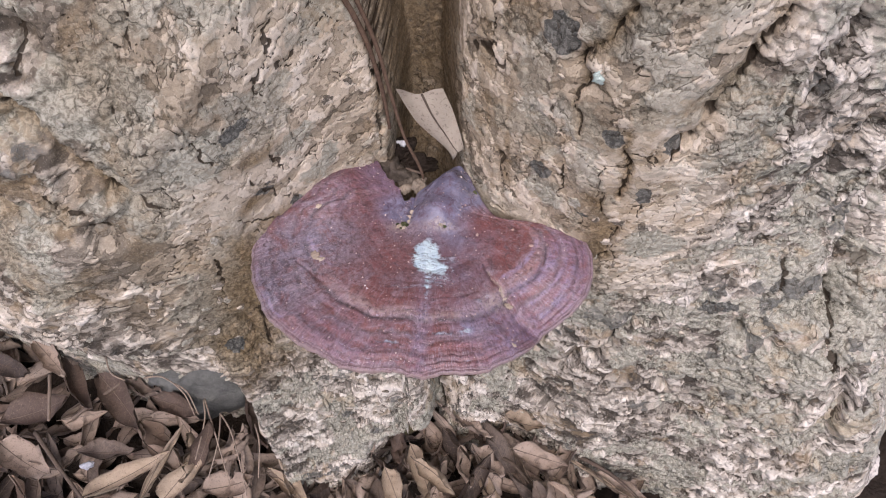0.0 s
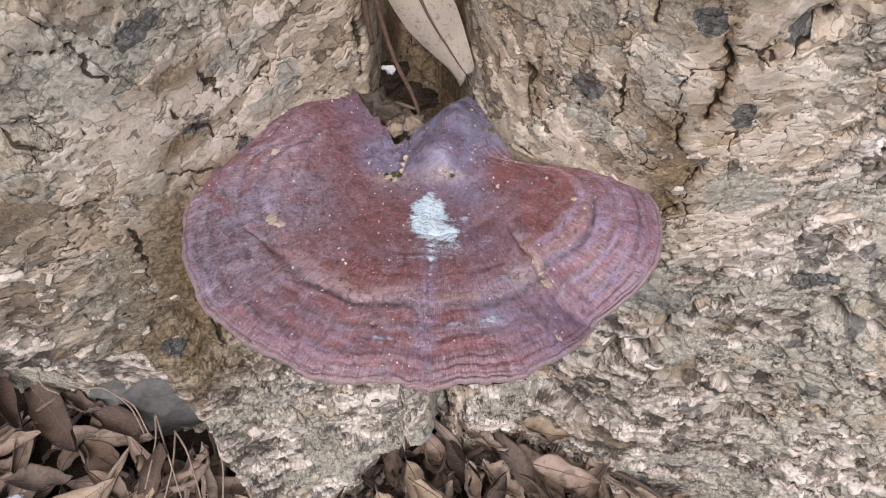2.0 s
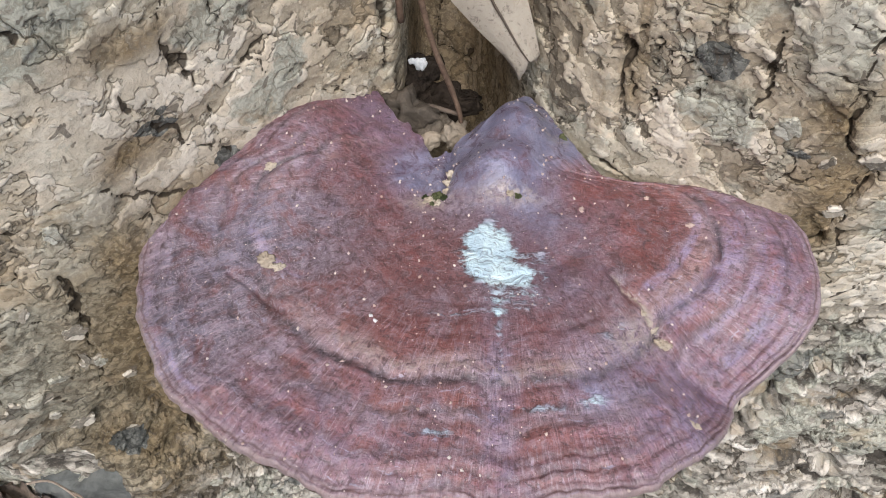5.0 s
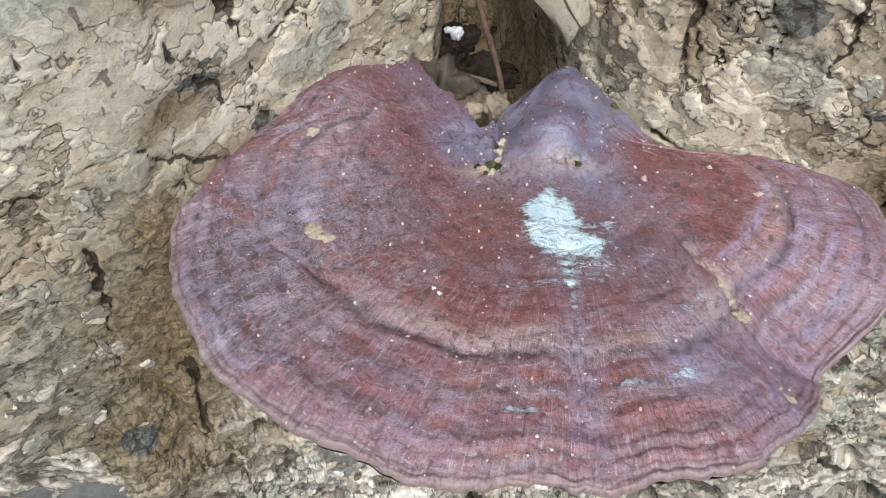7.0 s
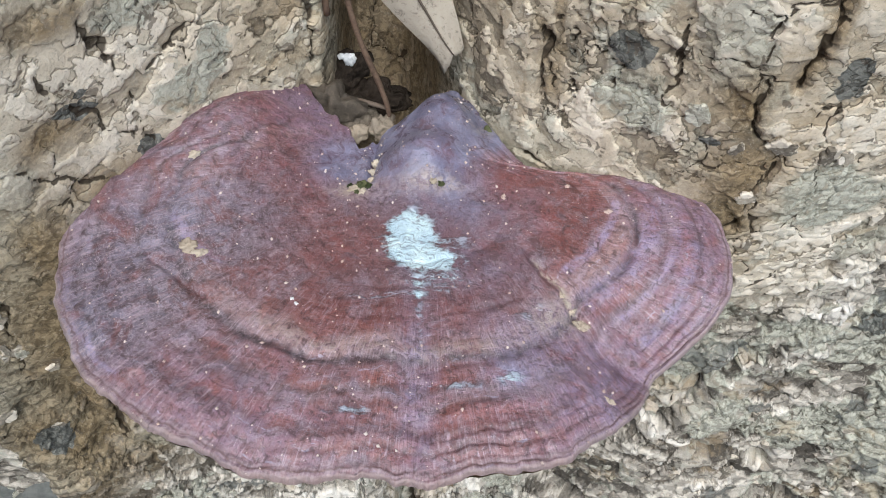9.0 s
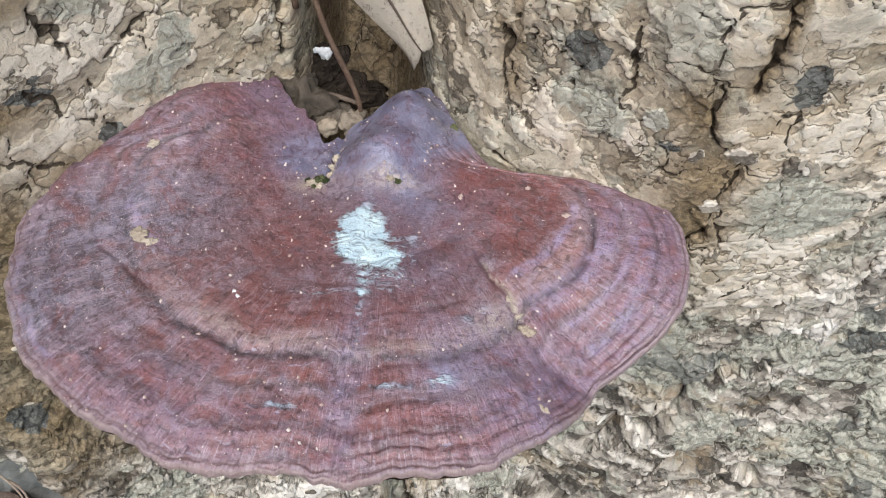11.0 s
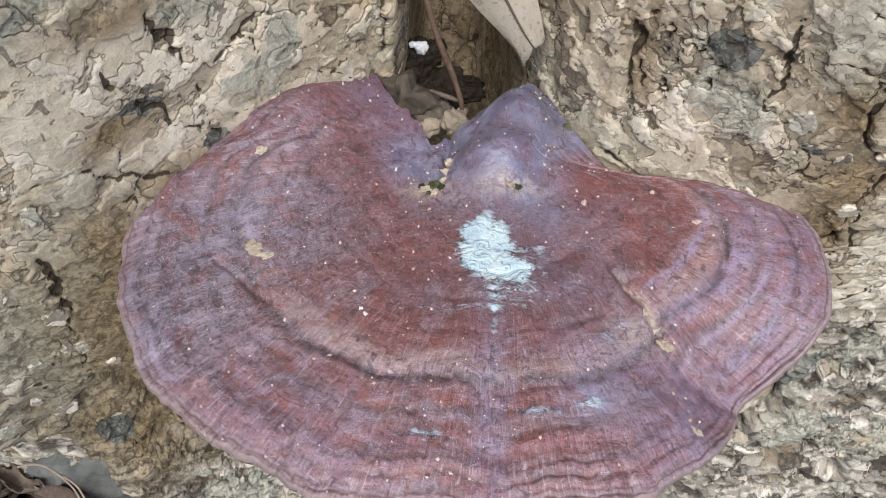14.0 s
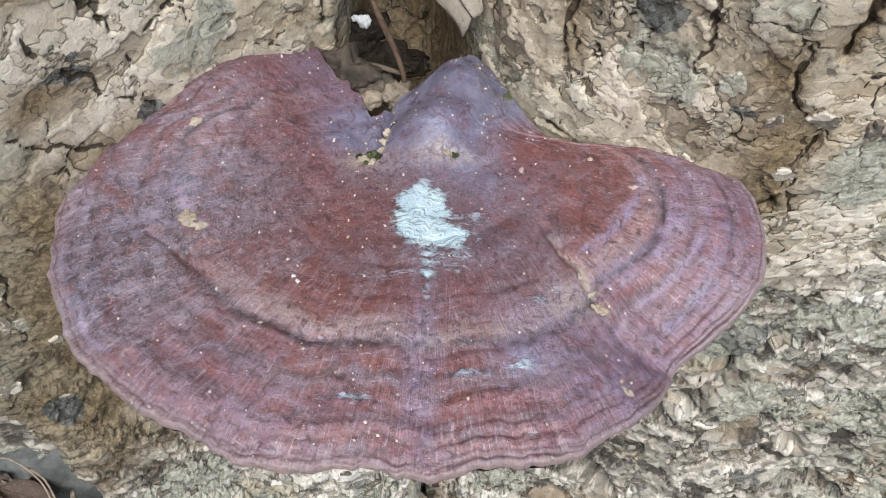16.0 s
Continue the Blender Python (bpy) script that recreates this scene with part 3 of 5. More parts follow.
    h = (0.0030 + 0.004 * rugged) * (fbm(u * 20, v * 20, 71, 3) - 0.5) + 0.0010 * (fbm(u * 90, v * 90, 52, 4, 0.6) - 0.5)
    h = h + (1 - 0.75 * cleft) * ((0.0013 + 0.0012 * rugged) * on(wide, 0.49, 0.02) + (0.0009 + 0.0012 * rugged) * on(mid, 0.50, 0.03) + (0.0004 + 0.0006 * rugged) * on(small, 0.51, 0.04))
    h = h + rugged * (0.0030 * (own1 - 0.5) + 0.0009 * (own2 - 0.5) - 0.0030 * (1 - smooth(0.02, 0.14, b1 - a1)) * smooth(0.40, 0.56, fbm(u * 60, v * 60, 89, 2)))
    h = h - strip * 0.0022 * fis + strip * (1 - cleft) * 0.0010 * (ribs - 0.5) + strip * (1 - cleft) * 0.0022 * (fbm(u * 150, v * 30, 53, 3, 0.55) - 0.5)
    ridge = vnoise(u / 0.012 + 3 * wu, v * 26 + 2 * wv, 39)
    h = h + ridged * (0.011 * (ridge - 0.5) - 0.003 * fis)
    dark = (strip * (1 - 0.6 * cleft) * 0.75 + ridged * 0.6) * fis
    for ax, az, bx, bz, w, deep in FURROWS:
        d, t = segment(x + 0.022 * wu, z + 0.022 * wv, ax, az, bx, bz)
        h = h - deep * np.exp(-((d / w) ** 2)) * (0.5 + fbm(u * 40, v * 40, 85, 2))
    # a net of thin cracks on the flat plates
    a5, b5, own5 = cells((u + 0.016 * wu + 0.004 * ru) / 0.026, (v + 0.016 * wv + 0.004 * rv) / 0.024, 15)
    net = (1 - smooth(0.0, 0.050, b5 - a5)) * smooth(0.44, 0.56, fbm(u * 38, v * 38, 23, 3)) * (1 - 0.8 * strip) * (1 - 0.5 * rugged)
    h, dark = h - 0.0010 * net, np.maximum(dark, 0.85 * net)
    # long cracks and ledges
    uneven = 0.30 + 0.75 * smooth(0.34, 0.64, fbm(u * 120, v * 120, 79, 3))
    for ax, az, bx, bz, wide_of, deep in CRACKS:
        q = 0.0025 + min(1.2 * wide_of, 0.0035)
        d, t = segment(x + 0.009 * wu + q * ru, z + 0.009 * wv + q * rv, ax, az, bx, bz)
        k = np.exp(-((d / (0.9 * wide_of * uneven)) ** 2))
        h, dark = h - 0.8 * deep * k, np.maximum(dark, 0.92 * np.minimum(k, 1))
    field = fbm(u * 26, v * 26, 61, 5, 0.6)
    lichen = smooth(0.53, 0.57, field + 0.07 * worn_shade + 0.10 * (own2 - 0.5) * rugged + 0.05 * (mid - 0.5)) * (0.75 + 0.25 * rugged)
    slate = 0.5 * smooth(0.72, 0.80, fbm(u * 42, v * 42, 65, 3) + 0.20 * (own1 - 0.5) * rugged + 0.02 * rugged) * (0.35 + 0.65 * rugged)
    lichen = lichen * (1 - 0.8 * blob(x, z, -0.042, 0.042, 0.012, 0.012)) * (1 - 0.8 * blob(x, z, 0.080, 0.012, 0.02, 0.008)) * (1 - 0.9 * blob(x, z, -0.090, 0.072, 0.020, 0.018)) * (1 - 0.8 * blob(x, z, -0.068, 0.066, 0.010, 0.012))
    for cx, cz, sx, sz in CRUSTS:
        lichen = np.maximum(lichen, smooth(0.42, 0.60, blob(x + 0.012 * wu + 0.006 * ru, z + 0.012 * wv + 0.006 * rv, cx, cz, sx, sz)))
    for cx, cz, sx, sz in SPOTS:
        slate = np.maximum(slate, smooth(0.30, 0.80, blob(x + 0.006 * wu + 0.004 * ru, z + 0.006 * wv + 0.004 * rv, cx, cz, sx, sz)))
    ochre = 0.35 * smooth(0.55, 0.64, fbm(u * 22 + 9, v * 22, 67, 4)) * calm
    # brown patches standing for wear and soft shadows at upper left
    ochre = np.maximum(ochre, 0.55 * np.clip(worn_shade, 0, 1) * smooth(0.40, 0.56, fbm(u * 28, v * 28, 87, 4)))
    ochre = np.maximum(ochre, 0.6 * strip * smooth(0.54, 0.64, fbm(u * 110, v * 16, 69, 3)))
    # brown streaks; the fifth paints the upper left crease's shadow
    for ax, az, bx, bz, w, much in ((0.114, 0.205, 0.101, 0.160, 0.0050, 0.9), (0.101, 0.160, 0.105, 0.109, 0.0030, 0.7), (0.129, 0.125, 0.1325, 0.068, 0.0045, 0.9), (0.184, 0.210, 0.158, 0.119, 0.0050, 0.7), (-0.184, 0.154, -0.139, 0.094, 0.0060, 0.8), (0.064, 0.062, 0.068, 0.038, 0.0030, 0.7)):
        d, t = segment(x + 0.01 * wu, z, ax, az, bx, bz)
        ochre = np.maximum(ochre, much * np.exp(-((d / w) ** 2)))
    for cx, cz, sx, sz in ((-0.107, -0.075, 0.022, 0.038), (-0.103, -0.035, 0.020, 0.045), (0.119, 0.058, 0.007, 0.012), (-0.128, -0.088, 0.016, 0.028), (-0.116, -0.110, 0.024, 0.035), (0.1265, 0.026, 0.009, 0.016), (0.130, 0.008, 0.008, 0.012), (-0.095, 0.010, 0.010, 0.020), (-0.081, 0.085, 0.010, 0.005), (-0.070, 0.012, 0.020, 0.010), (-0.088, 0.046, 0.007, 0.006)):
        ochre = np.maximum(ochre, blob(x + 0.012 * wu, z + 0.012 * wv, cx, cz, sx, sz))
    # the cleft's walls are toned darker and browner than the bark outside
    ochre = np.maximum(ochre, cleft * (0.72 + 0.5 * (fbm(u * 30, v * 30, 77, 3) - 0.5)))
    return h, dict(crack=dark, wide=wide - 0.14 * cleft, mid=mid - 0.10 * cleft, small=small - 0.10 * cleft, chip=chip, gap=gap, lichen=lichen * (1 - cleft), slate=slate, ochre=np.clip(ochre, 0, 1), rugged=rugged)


# broad furrows: from, to, half width and depth
FURROWS = (
    (0.184, 0.215, 0.160, 0.120, 0.008, 0.008), (0.302, 0.070, 0.305, -0.070, 0.009, 0.012), (0.226, 0.200, 0.200, 0.120, 0.008, 0.008), (0.262, 0.110, 0.245, 0.030, 0.008, 0.007), (-0.190, 0.160, -0.136, 0.088, 0.010, 0.015), (-0.235, 0.105, -0.150, 0.070, 0.008, 0.009),
    (-0.170, 0.205, -0.150, 0.165, 0.008, 0.010), (0.095, -0.268, 0.130, -0.287, 0.008, 0.018), (0.250, -0.100, 0.292, -0.113, 0.007, 0.013), (0.215, -0.235, 0.262, -0.255, 0.007, 0.013), (0.170, -0.185, 0.215, -0.200, 0.006, 0.010), (0.122, -0.200, 0.176, -0.090, 0.006, 0.008),
    (0.112, 0.205, 0.101, 0.150, 0.006, 0.004), (0.330, -0.12, 0.355, -0.26, 0.008, 0.010), (-0.118, -0.06, -0.104, -0.13, 0.006, 0.006),
)
# raised (or worn) plates: x, z, their half sizes and how much
PLATES = (
    (-0.040, 0.044, 0.009, 0.012, 0.30), (-0.089, 0.074, 0.012, 0.015, 0.30), (-0.105, 0.030, 0.013, 0.014, 0.28), (-0.072, 0.062, 0.018, 0.020, 0.12), (-0.104, 0.060, 0.014, 0.018, 0.16), (0.152, 0.066, 0.022, 0.034, 0.18), (-0.060, 0.048, 0.008, 0.012, 0.12), (0.081, 0.012, 0.018, 0.006, 0.30),
    (0.095, 0.040, 0.016, 0.012, 0.12), (0.112, 0.085, 0.012, 0.012, 0.14), (0.119, 0.056, 0.006, 0.012, -0.16), (0.127, 0.022, 0.008, 0.016, -0.16), (-0.104, -0.045, 0.018, 0.045, -0.22),
    (-0.051, 0.039, 0.007, 0.006, -0.08), (-0.083, 0.051, 0.006, 0.005, -0.10), (0.145, 0.150, 0.020, 0.030, 0.12), (-0.055, -0.150, 0.045, 0.030, 0.08), (-0.125, 0.160, 0.025, 0.030, 0.08), (0.24, 0.04, 0.05, 0.05, 0.06),
)
# grey-green crusts of lichen, in x and z
CRUSTS = ((-0.052, 0.040, 0.008, 0.006), (-0.046, 0.046, 0.004, 0.010), (0.092, 0.048, 0.010, 0.010), (0.116, 0.079, 0.004, 0.004), (0.160, 0.020, 0.018, 0.012), (-0.061, 0.078, 0.010, 0.006), (-0.100, 0.105, 0.018, 0.014))


# a, b, half width and depth of the long cracks, in x and z
CRACKS = (
    (-0.0749, 0.0805, -0.0724, 0.0676, 0.0009, 0.0020), (-0.0724, 0.0676, -0.0684, 0.0454, 0.0009, 0.0020), (-0.0684, 0.0454, -0.0650, 0.0250, 0.0008, 0.0018),
    (-0.0450, 0.0640, -0.0546, 0.0581, 0.0008, 0.0018), (-0.0546, 0.0581, -0.0607, 0.0551, 0.0009, 0.0018), (-0.0555, 0.0570, -0.0520, 0.0480, 0.0006, 0.0012),
    (-0.0878, 0.0718, -0.0873, 0.0638, 0.0007, 0.0015), (-0.0873, 0.0638, -0.0834, 0.0572, 0.0009, 0.0020), (-0.0834, 0.0572, -0.0774, 0.0389, 0.0008, 0.0016), (-0.0774, 0.0389, -0.0690, 0.0300, 0.0007, 0.0014),
    (-0.125, 0.040, -0.100, 0.045, 0.0008, 0.0016), (-0.100, 0.045, -0.090, 0.034, 0.0009, 0.0018), (-0.090, 0.034, -0.078, 0.022, 0.0007, 0.0014),
    (-0.184, 0.154, -0.156, 0.130, 0.0040, 0.0080), (-0.156, 0.130, -0.139, 0.094, 0.0032, 0.0070), (-0.139, 0.094, -0.126, 0.075, 0.0014, 0.0030), (-0.160, 0.205, -0.168, 0.172, 0.0013, 0.003), (-0.129, 0.150, -0.129, 0.125, 0.0013, 0.003), (-0.129, 0.125, -0.103, 0.118, 0.0012, 0.0025), (-0.103, 0.118, -0.098, 0.100, 0.0011, 0.0022), (-0.060, 0.165, -0.072, 0.130, 0.0010, 0.002), (-0.072, 0.130, -0.066, 0.105, 0.0010, 0.002), (-0.180, 0.105, -0.160, 0.088, 0.0020, 0.004),
    (-0.235, 0.105, -0.150, 0.070, 0.0028, 0.006), (-0.16, 0.02, -0.125, 0.012, 0.0014, 0.003), (-0.118, -0.045, -0.112, 0.02, 0.0012, 0.003), (-0.098, -0.055, -0.103, -0.125, 0.0018, 0.005),
    (0.0967, 0.0799, 0.0995, 0.0650, 0.0007, 0.0016), (0.0995, 0.0650, 0.1025, 0.0490, 0.0007, 0.0016), (0.1311, 0.0947, 0.1327, 0.0679, 0.0016, 0.0045), (0.1311, 0.0947, 0.1290, 0.1200, 0.0016, 0.0045),
    (0.1222, 0.0684, 0.1216, 0.0587, 0.0009, 0.0030), (0.1216, 0.0587, 0.1250, 0.0476, 0.0009, 0.0030), (0.1250, 0.0476, 0.1360, 0.0350, 0.0008, 0.0026), (0.1340, 0.0320, 0.1333, 0.0030, 0.0011, 0.0040), (0.1333, 0.0030, 0.1290, -0.0060, 0.0014, 0.0040),
    (0.184, 0.210, 0.1726, 0.1592, 0.0030, 0.0070), (0.1726, 0.1592, 0.1585, 0.1188, 0.0028, 0.0070), (0.1585, 0.1188, 0.150, 0.105, 0.0016, 0.004), (0.225, 0.196, 0.2177, 0.148, 0.0018, 0.004), (0.2177, 0.148, 0.205, 0.125, 0.0016, 0.004), (0.101, 0.160, 0.105, 0.109, 0.0012, 0.003), (0.114, 0.205, 0.101, 0.160, 0.0018, 0.004),
    (0.303, 0.045, 0.298, -0.012, 0.0035, 0.009), (0.298, -0.012, 0.3036, -0.0656, 0.0030, 0.008), (0.262, -0.014, 0.265, -0.053, 0.0024, 0.006), (0.17, -0.185, 0.215, -0.200, 0.0030, 0.010), (0.215, -0.235, 0.250, -0.252, 0.0030, 0.010),
    (0.095, -0.268, 0.128, -0.285, 0.0048, 0.014), (0.125, -0.195, 0.175, -0.090, 0.0022, 0.007), (0.250, -0.100, 0.285, -0.112, 0.0040, 0.011), (0.30, -0.05, 0.322, -0.13, 0.0030, 0.006), (0.0640, 0.0070, 0.0830, 0.0035, 0.0010, 0.0030), (0.0640, 0.0620, 0.0680, 0.0380, 0.0010, 0.0025),
    # the last two paint the gap beside the middle block dark
    (-0.015, 0.03, -0.018, 0.16, 0.0022, 0.005), (0.012, -0.195, 0.015, -0.26, 0.0060, 0.006), (0.015, -0.26, 0.020, -0.34, 0.0075, 0.006),
)
# dark lichen patches, in x and z
SPOTS = ((0.0895, 0.0650, 0.0048, 0.0056), (0.1443, 0.072, 0.0042, 0.0078), (0.121, 0.118, 0.005, 0.006), (0.0905, 0.172, 0.007, 0.010), (0.1146, 0.0396, 0.0026, 0.0020), (0.2266, -0.070, 0.012, 0.006), (-0.0825, 0.0530, 0.0026, 0.0020), (-0.0800, 0.0500, 0.0024, 0.0018), (-0.0791, 0.0575, 0.0014, 0.0016), (-0.067, 0.025, 0.004, 0.003), (-0.085, 0.111, 0.006, 0.005), (-0.125, -0.095, 0.006, 0.010), (0.152, 0.116, 0.004, 0.006))


def build_tree():
    xs = np.concatenate([np.arange(-0.56, -0.24, 0.004), np.arange(-0.24, -0.13, 0.0016), np.arange(-0.13, 0.20, 0.00062), np.arange(0.20, 0.32, 0.0013), np.arange(0.32, 0.42, 0.0018), np.arange(0.42, 0.58, 0.004)])
    zs = np.concatenate([np.arange(-0.50, -0.26, 0.0018), np.arange(-0.26, -0.03, 0.0012), np.arange(-0.03, 0.115, 0.00062), np.arange(0.115, 0.24, 0.0014), 0.24 + np.cumsum(np.linspace(0.003, 0.16, 46))])
    x, z = np.meshgrid(xs, zs)
    y = foot_depth(x, z)
    k = np.ones(7) / 7
    for _ in range(2):
        y = np.apply_along_axis(lambda q: np.convolve(np.pad(q, 3, "edge"), k, "valid"), 1, y)
    h, fields = bark_relief(x, z)
    gy_x = np.gradient(y, axis=1) / np.gradient(x, axis=1)
    gy_z = np.gradient(y, axis=0) / np.gradient(z, axis=0)
    lim = lambda q: np.clip(q, -1.5, 1.5)
    nx, ny, nz = lim(gy_x), -np.ones_like(y), lim(gy_z)
    ln = np.sqrt(nx**2 + ny**2 + nz**2)
    fade = smooth(0.9, 0.4, z)
    front = np.stack([x + h * nx / ln, y + h * ny / ln, z + h * nz / ln * fade], -1)
    # the far side of the trunk, never seen, closes it
    turn = np.linspace(0, math.pi, 42)[1:-1]
    y0, y1 = front[:, -1:, 1], front[:, :1, 1]
    shrink = 1 - 0.10 * np.clip(zs, 0, 4)[:, None]
    bx = 0.01 + 0.575 * np.cos(turn)[None] * np.ones_like(y0)
    by = (y0 + (y1 - y0) * (turn / math.pi)[None]) + 0.75 * shrink * np.sin(turn)[None]
    back = np.stack([bx, by, np.repeat(zs[:, None], len(turn), 1)], -1)
    back = back + np.array([0.0, 1.0, 0.0]) * (0.03 * (fbm(turn[None] * 9 + 40, zs[:, None] * 3 + 40, 41, 4) - 0.5) * np.sin(turn)[None])[..., None]
    whole = np.concatenate([front, back], 1)
    # the broken-off top, far above the view, closes it
    top = whole[-1:]
    mid = top.mean(1, keepdims=True)
    lids = [mid + (top - mid) * q + np.array([0.0, 0.0, 0.03 * (1 - q)]) for q in (0.6, 0.25, 0.0)]
    whole = np.concatenate([whole] + lids, 0)
    me = grid_mesh("trunk", whole, True, BARK)
    def pad(q, rest):
        q = np.concatenate([q, np.full((len(zs), len(turn)), rest)], 1)
        return np.concatenate([q, np.full((3, q.shape[1]), rest)], 0)

    rest = dict(wide=0.5, mid=0.5, small=0.5, chip=0.5, gap=0.4, lichen=0.3, rugged=0.8)
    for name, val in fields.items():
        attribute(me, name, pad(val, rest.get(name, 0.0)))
    tree = tagged(new("tree"), "old tree foot with flaking tan bark and two buttress roots", "tree")
    part("trunk", me, tree)
    return tree, front, (nx / ln, ny / ln, nz / ln), xs, zs


tree, FRONT, NORMALS, XS, ZS = build_tree()


def bark_at(x, z):
    """The place and the outward normal of the bark at x and z."""
    i, j = int(np.clip(np.searchsorted(ZS, z), 0, len(ZS) - 1)), int(np.clip(np.searchsorted(XS, x), 0, len(XS) - 1))
    return Vector(FRONT[i, j]), Vector((NORMALS[0][i, j], NORMALS[1][i, j], NORMALS[2][i, j])).normalized()


# ---------------------------------------------------------------- the ground
def ground_height(x, y):
    return -0.445 + 0.06 * np.clip(x, -0.5, 0.1) + 0.012 * (fbm(x * 9 + 50, y * 9 + 50, 71, 4) - 0.5) - 0.02 * smooth(0.5, 3.0, np.hypot(x, y))


def build_ground():
    r = np.concatenate([np.linspace(0, 1.2, 90), 1.2 * (60 / 1.2) ** np.linspace(0, 1, 40)[1:]])
    a = np.linspace(0, 2 * math.pi, 129)[:-1]
    rr, aa = np.meshgrid(r, a, indexing="ij")
    x, y = rr * np.cos(aa), rr * np.sin(aa)
    z = ground_height(x, y)
    ob = new("ground", grid_mesh("ground", np.stack([x, y, z], -1), True, SOIL, True))
    tagged(ob, "dark humus ground under dry leaf litter", "ground", kind="structure")


build_ground()


# ---------------------------------------------------------------- the bracket fungus
# the cap's reach from its middle, in millimetres, every five degrees
REACH = (92.1, 91.9, 90.8, 90.7, 89.8, 88.7, 88.8, 87.7, 86.3, 85.1, 84.0, 83.2, 82.6, 83.0, 83.9, 83.9, 83.1, 82.2, 81.2, 81.5, 84.4, 86.9, 88.3, 89.4,
         94.3, 97.0, 99.5, 100.8, 102.0, 102.9, 103.1, 104.1, 109.8, 117.2, 121.8, 123.8, 124.1, 123.6, 119.2, 109.2, 94.0, 80.6, 72.6, 71.2, 71.3, 72.7, 75.1, 79.3,
         83.4, 84.8, 70.2, 59.3, 51.7, 47.4, 47.5, 61.7, 67.8, 82.9, 83.2, 76.9, 73.0, 72.4, 72.0, 72.1, 72.5, 72.4, 72.0, 76.5, 82.1, 88.5, 90.9, 91.7)


def reach(theta):
    r = spline(REACH, np.degrees(theta), -180.0, 5.0) / 1000
    return r + 0.0008 * (vnoise(theta * 11 + 60, 0 * theta + 3.3, 81) - 0.5) + 0.0005 * (vnoise(theta * 30 + 90, 0 * theta + 1.3, 82) - 0.5) + 0.0005 * (vnoise(theta * 80 + 90, 0 * theta + 2.3, 83) - 0.5) + 0.0014 * (vnoise(theta * 22 + 40, 0 * theta + 4.1, 84) - 0.5) * smooth(-2.4, -2.1, theta) * smooth(-0.5, -0.8, theta)


def ragged(x, y):
    """Shakes the plan of the cap, most where the left lobe's edge is gnawed beside the notch."""
    k = 0.0070 * np.clip(1.6 * blob(x, y, -0.006, 0.064, 0.011, 0.018), 0, 1) + 0.0005 + 0.0010 * smooth(-0.04, -0.06, y)
    return x + k * (fbm(x * 130 + 3, y * 130 + 8, 121, 3, 0.5) - 0.5), y + k * (fbm(x * 130 + 53, y * 130 + 31, 123, 3, 0.5) - 0.5)


def cap_form(x, y):
    """The cap's smooth upper surface."""
    z = 0.0145 - 0.016 * blob(x, y, 0.088, -0.038, 0.018, 0.016) + 0.016 * smooth(-0.005, -0.05, x) * smooth(-0.01, 0.05, y)
    return z - 0.003 * blob(x, y, 0.006, 0.036, 0.008, 0.008)


